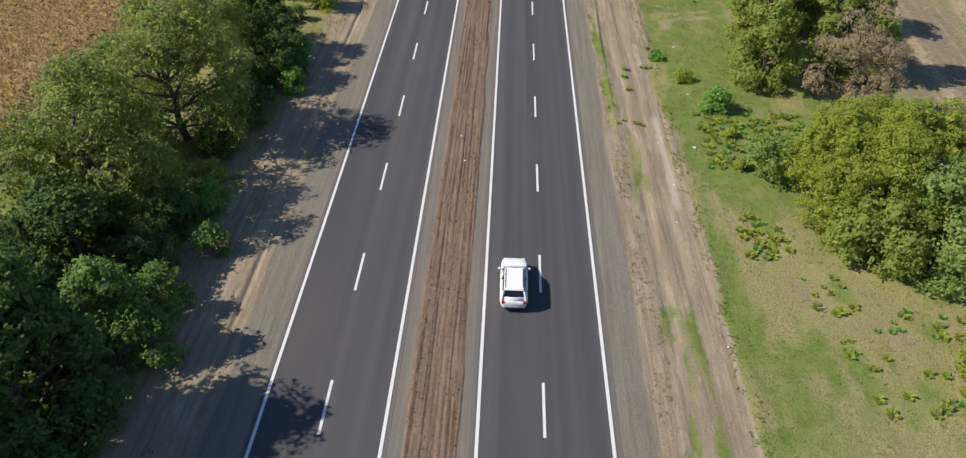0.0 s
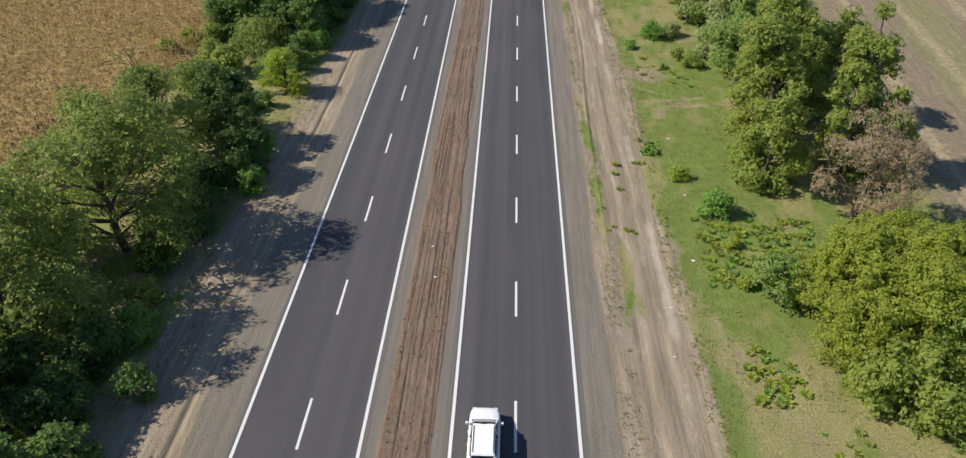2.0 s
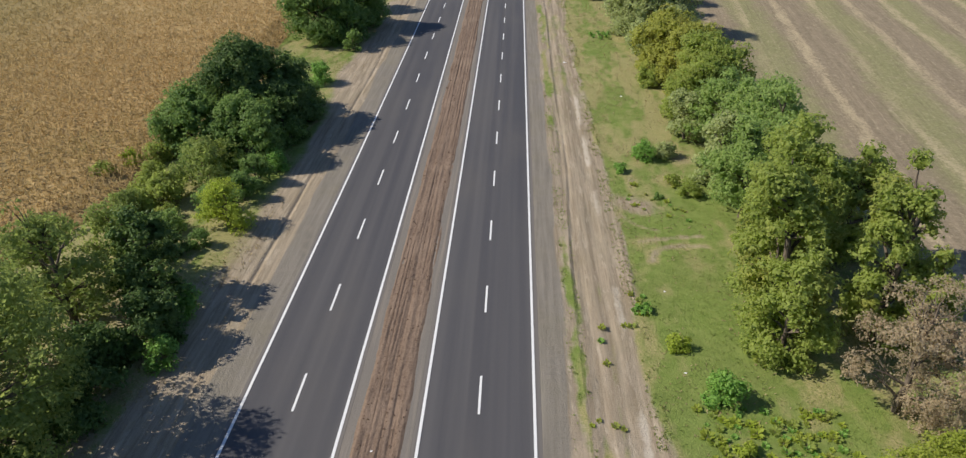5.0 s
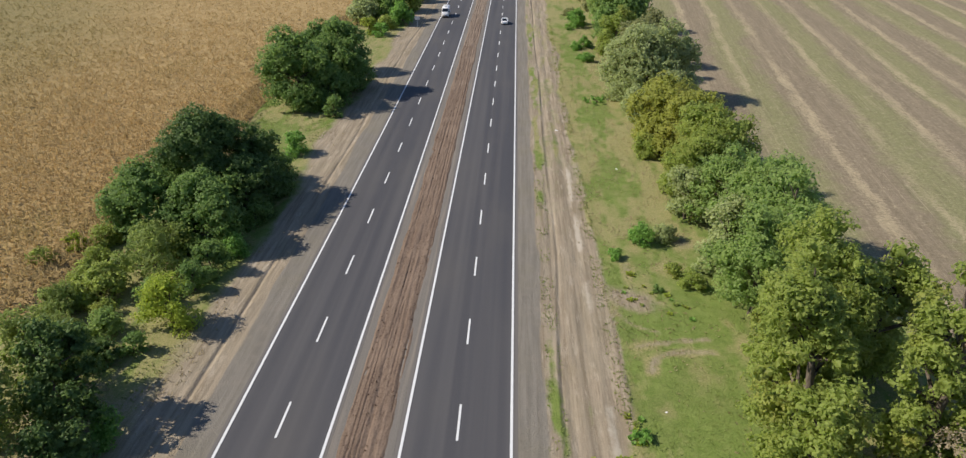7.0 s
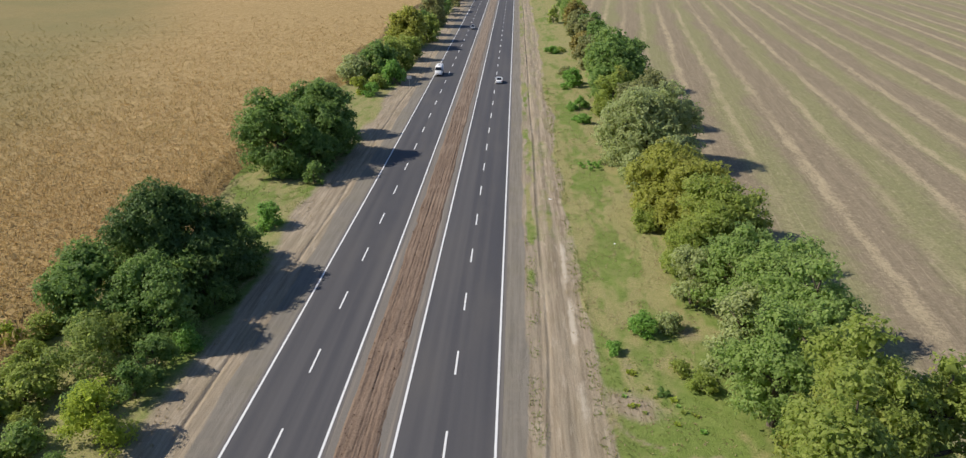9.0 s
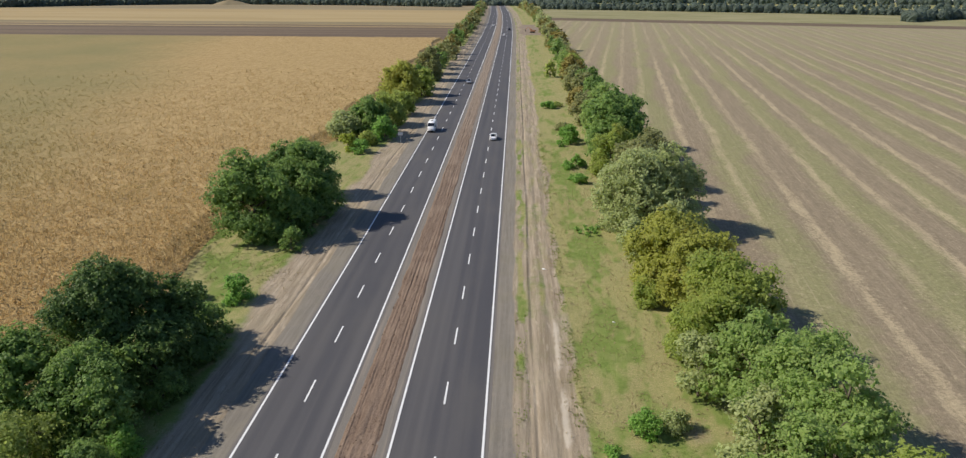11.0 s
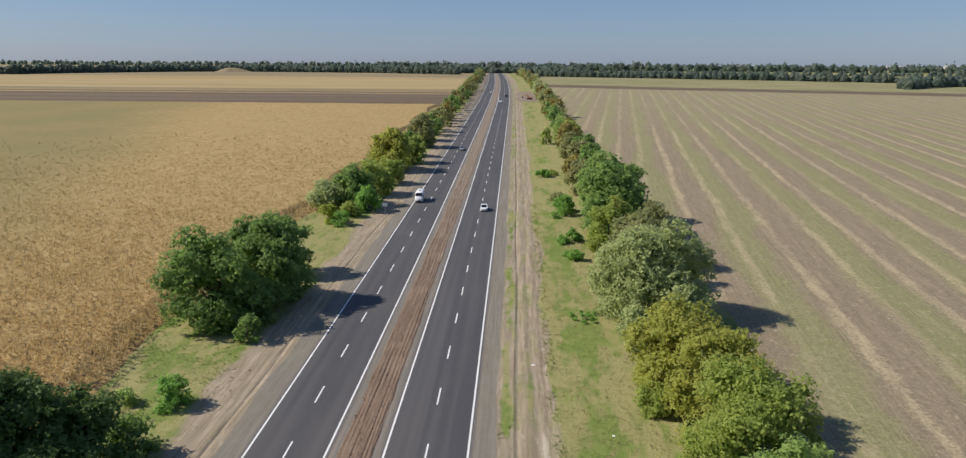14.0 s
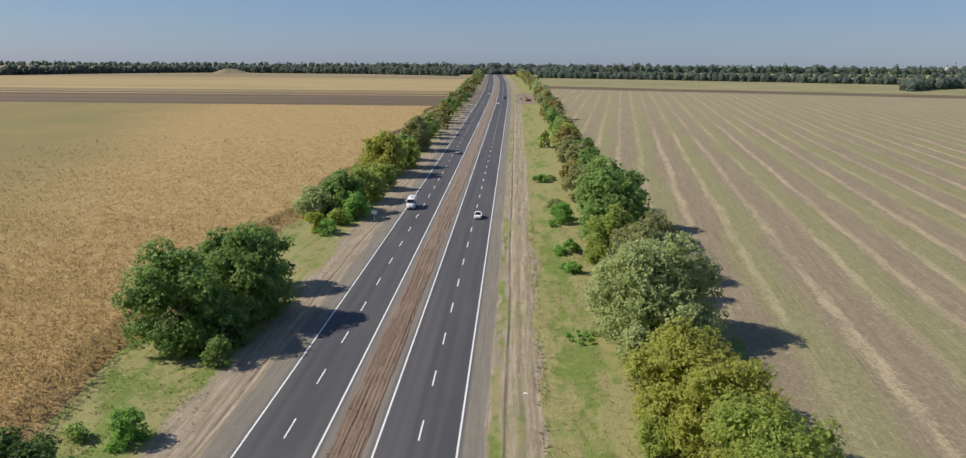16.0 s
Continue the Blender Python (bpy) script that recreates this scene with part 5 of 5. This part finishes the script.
clods()
WHITE_PLASTIC = plain("white_plastic", (0.78, 0.78, 0.76), 0.5, 0, 0.5, 0.05)
for i, (x, y, w) in enumerate(((16.8, 56.8, 0.30), (14.0, 51.2, 0.16), (13.6, 57.5, 0.14), (17.9, 66.6, 0.22), (14.6, 33.0, 0.2), (13.0, 144.5, 0.45), (-4.0, 53.8, 0.2), (-4.6, 57.8, 0.18), (13.4, 46.0, 0.14), (18.2, 77.4, 0.2), (20.6, 128.0, 0.3))):
    rng = np.random.default_rng(900 + i)
    bm = bmesh.new()
    bmesh.ops.create_icosphere(bm, subdivisions=2, radius=w * 0.5)
    for v in bm.verts:
        v.co = Vector((v.co.x * 1.2, v.co.y * 0.7, max(0.0, v.co.z * 0.35 + w * 0.12))) * float(rng.uniform(0.8, 1.2))
    me = bpy.data.meshes.new("litter")
    bm.to_mesh(me)
    bm.free()
    me.materials.append(WHITE_PLASTIC)
    ob = tagged(new("litter", me), "crumpled white piece of plastic litter on the ground", "litter", "litter")
    ob.location = (x, y, float(land(x, y)) + (0.10 if -6 < x < -3 else 0.0))

# ---- vehicles ----
CAR_WHITE = plain("white_car_paint", (0.80, 0.80, 0.80), 0.28, 0, 0.6, 0.03)
CAR_SILVER = plain("silver_car_paint", (0.42, 0.43, 0.45), 0.30, 0.5, 0.6, 0.05)
CAR_DARK = plain("dark_car_paint", (0.018, 0.022, 0.035), 0.25, 0, 0.6, 0.1)
GLASS = plain("tinted_window", (0.012, 0.014, 0.017), 0.08, 0, 0.7, 0.1)
RUBBER = plain("tyre_rubber", (0.018, 0.018, 0.018), 0.85, 0, 0.3, 0.2)
METAL = plain("alloy", (0.45, 0.45, 0.46), 0.35, 0.9, 0.5, 0.1)
RED_LAMP = plain("red_lamp", (0.42, 0.02, 0.015), 0.2, 0, 0.6, 0.1)
CLEAR_LAMP = plain("clear_lamp", (0.72, 0.73, 0.74), 0.12, 0.2, 0.7, 0.05)
BLACK_TRIM = plain("black_trim", (0.02, 0.02, 0.021), 0.6, 0, 0.4, 0.1)


def loft(sections, closed=True):
    """A skin over cross sections of equal point counts."""
    bm = bmesh.new()
    rows = [[bm.verts.new(p) for p in s] for s in sections]
    k = len(rows[0])
    for a, b in zip(rows, rows[1:]):
        for i in range(k if closed else k - 1):
            bm.faces.new((a[i], a[(i + 1) % k], b[(i + 1) % k], b[i]))
    bm.faces.new(rows[0][::-1])
    bm.faces.new(rows[-1])
    bmesh.ops.recalc_face_normals(bm, faces=bm.faces)
    for f in bm.faces:
        f.smooth = True
    return bm


def ring(y, half, z0, z1, crown=0.04, tuck=0.90, n=5):
    """One cross section of a car body: sill, side, shoulder and a slightly domed top."""
    pts = [(half * tuck, y, z0), (half * 0.98, y, z0 + (z1 - z0) * 0.25), (half, y, z0 + (z1 - z0) * 0.55), (half * 0.97, y, z1 - 0.06), (half * 0.86, y, z1)]
    top = [(half * 0.86 * (1 - 2 * i / n), y, z1 + crown * math.sin(math.pi * i / n)) for i in range(1, n)]
    return pts + top + [(-x, yy, z) for x, yy, z in pts[::-1]]


def wheels(parent, half, axles, r):
    for ay in axles:
        for s in (-1, 1):
            bm = bmesh.new()
            cyl(bm, pose(s * (half - 0.12), ay, r, 0, 90, 0), r, 0.22, 24, bevel=0.03)
            w = part("wheel", bm, RUBBER, parent, "black rubber tyre")
            bm = bmesh.new()
            cyl(bm, pose(s * (half - 0.02), ay, r, 0, 90, 0), r * 0.62, 0.05, 16)
            for k in range(5):
                a = k * 2 * math.pi / 5
                cyl(bm, pose(s * (half - 0.005), ay + 0.35 * r * math.cos(a), r + 0.35 * r * math.sin(a), 0, 90, 0), r * 0.1, 0.05, 6)
            part("rim", bm, METAL, w, "grey alloy rim")


def car(name, m, label, paint, length=4.4, width=1.82, roof=1.46, tall=False, group="cars on the road"):
    """A car that faces +y: body, cabin, glass, wheels, lamps, mirrors."""
    t = thing(name, m, label, "car", group)
    h, L = width / 2, length / 2
    belt_z, hood = (0.98, 0.94) if tall else (0.90, 0.84)
    part("body", loft([ring(-L, h * 0.66, 0.40, belt_z - 0.24, 0.02), ring(-L + 0.07, h * 0.82, 0.32, belt_z - 0.10, 0.03), ring(-L + 0.22, h * 0.93, 0.28, belt_z - 0.02, 0.03), ring(-L + 0.6, h, 0.25, belt_z, 0.03), ring(-0.3, h, 0.23, belt_z, 0.03),
                       ring(L - 1.25, h, 0.24, belt_z, 0.03), ring(L - 0.7, h * 0.98, 0.25, hood, 0.05), ring(L - 0.34, h * 0.90, 0.26, hood - 0.06, 0.04), ring(L - 0.12, h * 0.74, 0.30, hood - 0.16, 0.03), ring(L, h * 0.52, 0.36, hood - 0.28, 0.02)]), paint, t)
    if tall:
        # the tailgate rises above the belt line to the rear window
        part("tailgate", loft([[(-h * 0.84, -L + 0.05, belt_z - 0.25), (h * 0.84, -L + 0.05, belt_z - 0.25), (h * 0.81, -L + 0.26, belt_z + 0.20), (-h * 0.81, -L + 0.26, belt_z + 0.20)],
                               [(-h * 0.90, -L + 0.5, belt_z - 0.25), (h * 0.90, -L + 0.5, belt_z - 0.25), (h * 0.83, -L + 0.5, belt_z + 0.22), (-h * 0.83, -L + 0.5, belt_z + 0.22)]]), paint, t)
    rear = -L + (0.18 if tall else 0.75)
    ends = ((rear, belt_z - 0.02, 0.86), (rear + (0.35 if tall else 0.75), roof - 0.07, 0.72), (rear + (0.9 if tall else 1.25), roof - 0.02, 0.72), (L - 2.05, roof - 0.03, 0.72), (L - 1.15, belt_z - 0.02, 0.84))

    def cab(y, z, f, low):
        return [(h * 0.88, y, low), (h * f, y, z), (h * f * 0.5, y, z + 0.02), (0, y, z + 0.03), (-h * f * 0.5, y, z + 0.02), (-h * f, y, z), (-h * 0.88, y, low)]

    part("windows", loft([cab(y, max(z, belt_z - 0.01), f, belt_z - 0.05) for y, z, f in ends]), GLASS, t, "dark tinted glass all round")
    y0, y1 = ends[1][0] - 0.02, ends[3][0] + 0.04
    bm = bmesh.new()
    box(bm, -h * 0.725, h * 0.725, y0 - (0.06 if tall else 0), y1, roof - 0.06, roof + 0.03, 0.04, 0.95)
    top = part("roof", bm, paint, t)
    if tall:
        for s in (-1, 1):
            bm = bmesh.new()
            box(bm, s * h * 0.62 - 0.02, s * h * 0.62 + 0.02, y0 + 0.15, y1 - 0.2, roof + 0.035, roof + 0.075, 0.01)
            part("roof_rail", bm, BLACK_TRIM, top, "black roof rail")
    for s in (-1, 1):
        for (ya, za, fa), (yb, zb, fb), w in ((ends[0], ends[1], 0.09), (ends[4], ends[3], 0.06)):
            v, f = tube(((s * h * fa, ya, za), (s * h * (fa + fb) / 2 * 1.01, (ya + yb) / 2, (za + zb) / 2), (s * h * fb, yb, zb)), (w, w, w), 6)
            part("pillar", np_mesh("pillar", v, f, paint, True), paint, t)
        v, f = tube(((s * h * 0.90, -0.1, belt_z), (s * h * 0.83, -0.15, (belt_z + roof) / 2), (s * h * 0.735, -0.2, roof - 0.03)), (0.05, 0.05, 0.05), 6)
        part("pillar", np_mesh("pillar", v, f, paint, True), paint, t)
        bm = bmesh.new()
        box(bm, s * (h + 0.10) - 0.10, s * (h + 0.10) + 0.10, L - 1.62, L - 1.45, belt_z, belt_z + 0.16, 0.03)
        part("mirror", bm, paint, t)
        bm = bmesh.new()
        box(bm, s * h * 0.74 - 0.13, s * h * 0.74 + 0.13, -L + 0.03, -L + 0.26, belt_z - 0.22, belt_z - 0.07, 0.03)
        part("tail_lamp", bm, RED_LAMP, t, "red tail lamp")
        bm = bmesh.new()
        box(bm, s * h * 0.66 - 0.16, s * h * 0.66 + 0.16, L - 0.34, L - 0.09, hood - 0.24, hood - 0.11, 0.03)
        part("headlamp", bm, CLEAR_LAMP, t, "clear headlamp")
        for yy in (-0.55, 0.35):
            bm = bmesh.new()
            box(bm, s * h - 0.03, s * h + 0.02, yy - 0.09, yy + 0.09, belt_z - 0.14, belt_z - 0.11, 0.008)
            part("door_handle", bm, paint, t)
    bm = bmesh.new()
    box(bm, -h * 0.66, h * 0.66, -L - 0.04, -L + 0.12, 0.30, 0.46, 0.04)
    part("rear_bumper", bm, BLACK_TRIM if tall else paint, t)
    bm = bmesh.new()
    box(bm, -h * 0.55, h * 0.55, L - 0.10, L + 0.02, 0.36, 0.52, 0.03)
    part("grille", bm, BLACK_TRIM, t, "black grille")
    bm = bmesh.new()
    box(bm, -0.26, 0.26, -L - 0.05, -L - 0.03, 0.50, 0.61, 0.004)
    part("number_plate", bm, WHITE_PLASTIC, t, "blank white plate")
    wheels(t, h, (-L + 0.85, L - 0.88), 0.34 if tall else 0.31)
    return t


def van(name, m, label, paint):
    """A high-roofed panel van that faces +y."""
    t = thing(name, m, label, "van", "vans on the road")
    h, L = 1.0, 2.85

    def sec(y, half, z0, z1):
        return [(half * 0.95, y, z0), (half, y, z0 + 0.4), (half * 0.99, y, z0 + (z1 - z0) * 0.6), (half * 0.93, y, z1 - 0.12), (half * 0.80, y, z1), (0, y, z1 + 0.04), (-half * 0.80, y, z1), (-half * 0.93, y, z1 - 0.12), (-half * 0.99, y, z0 + (z1 - z0) * 0.6), (-half, y, z0 + 0.4), (-half * 0.95, y, z0)]

    part("body", loft([sec(-L, h * 0.97, 0.35, 2.50), sec(-L + 0.15, h, 0.30, 2.58), sec(1.3, h, 0.30, 2.62), sec(1.85, h, 0.30, 2.50), sec(2.40, h * 0.98, 0.30, 1.66), sec(2.70, h * 0.95, 0.32, 1.30), sec(2.88, h * 0.88, 0.38, 1.05)]), paint, t)
    v, f = np.array([(s * w, y, z) for y, z, w in ((1.92, 2.38, 0.80), (2.40, 1.64, 0.90)) for s in (-1, 1)] + [(s * w, y + 0.06, z + 0.04) for y, z, w in ((1.92, 2.38, 0.78), (2.40, 1.64, 0.88)) for s in (-1, 1)]), np.array([(4, 5, 7, 6), (0, 1, 5, 4), (1, 3, 7, 5), (3, 2, 6, 7), (2, 0, 4, 6)])
    part("windscreen", np_mesh("windscreen", v, f, GLASS), GLASS, t, "dark sloping windscreen")
    for s in (-1, 1):
        bm = bmesh.new()
        box(bm, s * 0.985 - 0.02, s * 0.985 + 0.02, 1.10, 1.90, 1.50, 2.15, 0.012)
        part("side_window", bm, GLASS, t, "dark side window")
        bm = bmesh.new()
        box(bm, s * 1.17 - 0.09, s * 1.17 + 0.09, 2.10, 2.22, 1.45, 1.80, 0.03)
        part("mirror", bm, BLACK_TRIM, t)
        bm = bmesh.new()
        box(bm, s * 0.68 - 0.16, s * 0.68 + 0.16, 2.62, 2.84, 0.82, 1.02, 0.04)
        part("headlamp", bm, CLEAR_LAMP, t, "clear headlamp")
        bm = bmesh.new()
        box(bm, s * 0.88 - 0.06, s * 0.88 + 0.06, -L - 0.02, -L + 0.06, 0.95, 1.45, 0.02)
        part("tail_lamp", bm, RED_LAMP, t, "red tail lamp")
    bm = bmesh.new()
    box(bm, -0.82, 0.82, 2.70, 2.92, 0.36, 0.62, 0.05)
    part("bumper", bm, BLACK_TRIM, t, "dark front bumper")
    bm = bmesh.new()
    box(bm, -0.45, 0.45, 2.80, 2.88, 0.70, 0.86, 0.02)
    part("grille", bm, BLACK_TRIM, t, "black grille")
    bm = bmesh.new()
    box(bm, -0.30, 0.30, -0.4, 0.2, 2.60, 2.70, 0.03)
    part("roof_vent", bm, BLACK_TRIM, t)
    wheels(t, h, (-1.75, 1.85), 0.34)
    return t


def on_road(x, y, turn=0):
    slope = math.degrees(math.atan(float(zr(y + 2) - zr(y - 2)) / 4))
    m = Matrix.Translation((x + float(bend(y)), y, float(zr(y)) + 0.016)) @ pose(0, 0, 0, slope, 0, 0)
    return m @ pose(0, 0, 0, 0, 0, turn)


car("car", on_road(0.45, 38.0), "white sport utility car with black roof rails on the asphalt", CAR_WHITE, 4.8, 1.95, 1.66, True)
car("car", on_road(3.3, 231.0), "white saloon car in the outer lane", CAR_WHITE, 4.4, 1.78, 1.46)
van("van", on_road(-13.4, 240.5, 180), "white high-roofed van beside the edge line", CAR_WHITE)
car("car", on_road(-9.3, 332.0, 180), "silver car in the inner lane", CAR_SILVER, 4.3, 1.76, 1.46)
car("car", on_road(0.4, 560.0), "white car far off on the road", CAR_WHITE, 4.3, 1.76, 1.48)
car("car", on_road(4.2, 610.0), "dark car far off on the road", CAR_DARK, 4.4, 1.80, 1.48)
car("car", on_road(-9.0, 660.0, 180), "white car far off on the road", CAR_WHITE, 4.3, 1.76, 1.48)

# ---- road sign, digger, mound, far sheds ----
POST = plain("galvanised_steel", (0.50, 0.51, 0.52), 0.45, 0.8, 0.5, 0.12)
SIGN_BACK = plain("sign_back", (0.62, 0.63, 0.64), 0.5, 0.3, 0.5, 0.06)


def road_sign(x, y):
    t = thing("road_sign", pose(x, y, float(land(x, y)) - 0.1), "white road sign on a grey steel post", "road sign")
    bm = bmesh.new()
    cyl(bm, pose(0, 0, 1.6), 0.05, 3.2, 12)
    part("post", bm, POST, t)
    bm = bmesh.new()
    box(bm, -0.6, 0.6, -0.09, -0.06, 2.3, 3.1, 0.01)
    plate = part("plate", bm, SIGN_BACK, t, "pale sign plate")
    for z in (2.5, 2.9):
        bm = bmesh.new()
        box(bm, -0.45, 0.45, -0.06, -0.03, z - 0.03, z + 0.03)
        part("bracket", bm, POST, plate)
    return t


road_sign(-19.3, 223.5)
DIGGER = plain("orange_machine_paint", (0.34, 0.17, 0.09), 0.5, 0, 0.5, 0.15)


def digger(x, y):
    t = thing("excavator", pose(x, y, float(land(x, y)), rz=70), "orange tracked excavator on bare soil", "excavator")
    for s in (-1, 1):
        bm = bmesh.new()
        box(bm, s * 1.05 - 0.25, s * 1.05 + 0.25, -1.8, 1.8, 0, 0.85, 0.25)
        part("track", bm, RUBBER, t, "black crawler track")
    bm = bmesh.new()
    box(bm, -1.25, 1.25, -2.0, 1.3, 0.95, 1.9, 0.12)
    part("engine_house", bm, DIGGER, t)
    bm = bmesh.new()
    box(bm, -1.2, -0.15, 0.1, 1.6, 1.9, 3.0, 0.1, 0.92)
    cab = part("cab", bm, DIGGER, t)
    bm = bmesh.new()
    box(bm, -1.08, -0.27, 1.5, 1.66, 2.0, 2.85, 0.03)
    part("window", bm, GLASS, cab)
    for a, b, w in (((0.3, 1.2, 1.7), (0.3, 3.6, 4.0), 0.28), ((0.3, 3.6, 4.0), (0.3, 5.4, 1.9), 0.22)):
        v, f = tube((a, tuple((p + q) / 2 + (0.25 if k == 2 else 0) for k, (p, q) in enumerate(zip(a, b))), b), (w, w * 0.9, w * 0.7), 6)
        part("boom", np_mesh("boom", v, f, DIGGER), DIGGER, t)
    bm = bmesh.new()
    box(bm, -0.25, 0.85, 5.0, 5.9, 0.9, 1.9, 0.15, 0.8)
    part("bucket", bm, BLACK_TRIM, t)
    return t


digger(20.6, 588.0)


def mound(x, y, r, h):
    a = np.linspace(0, 2 * math.pi, 49)[:-1]
    rr = np.linspace(0, 1, 12)
    R, A = np.meshgrid(rr, a, indexing="ij")
    wob = 1 + 0.12 * np.sin(3 * A + 1) + 0.06 * np.sin(7 * A)
    X, Y = x + R * r * wob * np.cos(A), y + R * r * wob * np.sin(A)
    Z = zr(Y) - 0.3 + (h + 0.3) * (1 - sstep(0.05, 1.0, R)) * (0.92 + 0.16 * fnoise(X / 9, Y / 9, 4))
    i, j = np.meshgrid(np.arange(11), np.arange(48), indexing="ij")
    f = np.stack((i * 48 + j, (i + 1) * 48 + j, (i + 1) * 48 + (j + 1) % 48, i * 48 + (j + 1) % 48), -1).reshape(-1, 4)
    me = np_mesh("burial_mound", np.stack((X, Y, Z), -1).reshape(-1, 3), f, FALLOW, True)
    return tagged(new("earth_mound", me), "low grassy earth mound standing in the field", "mound")


mound(-446, 1222, 34, 7.0)
SHED = plain("pale_wall", (0.50, 0.48, 0.46), 0.8, 0, 0.3, 0.08, 0.2)
SHED_ROOF = plain("grey_roof", (0.36, 0.35, 0.35), 0.7, 0, 0.3, 0.1, 0.2)


def shed(x, y, length, depth, height, label, turn=0):
    t = thing("farm_shed", pose(x, y, float(zr(y)) - 0.2, rz=turn), label, "building", "far buildings")
    bm = bmesh.new()
    box(bm, -length / 2, length / 2, -depth / 2, depth / 2, 0, height)
    part("wall", bm, SHED, t)
    bm = bmesh.new()
    a = [bm.verts.new(p) for p in ((-length / 2 - 0.5, -depth / 2 - 0.5, height + 0.02), (length / 2 + 0.5, -depth / 2 - 0.5, height + 0.02), (length / 2 + 0.5, depth / 2 + 0.5, height + 0.02), (-length / 2 - 0.5, depth / 2 + 0.5, height + 0.02),
                                   (-length / 2 - 0.5, 0, height + depth * 0.14), (length / 2 + 0.5, 0, height + depth * 0.14))]
    for q in ((0, 1, 5, 4), (2, 3, 4, 5), (0, 4, 3), (1, 2, 5), (0, 3, 2, 1)):
        bm.faces.new([a[i] for i in q])
    part("roof", bm, SHED_ROOF, t)
    k = max(2, int(length // 9))
    for i in range(k):
        bm = bmesh.new()
        cx = -length / 2 + (i + 0.5) * length / k
        box(bm, cx - 1.4, cx + 1.4, -depth / 2 - 0.06, -depth / 2 + 0.02, height * 0.45, height * 0.75)
        part("window", bm, GLASS, t)
    return t


shed(620, 2050, 70, 18, 11, "long pale farm shed beyond the trees")
shed(470, 1880, 30, 14, 9, "small pale farm shed beyond the trees")
shed(1330, 2250, 150, 22, 13, "very long pale shed on the skyline", 4)
shed(1560, 2260, 120, 22, 13, "long pale shed on the skyline", 4)
shed(1140, 2300, 60, 20, 12, "pale shed on the skyline", 4)
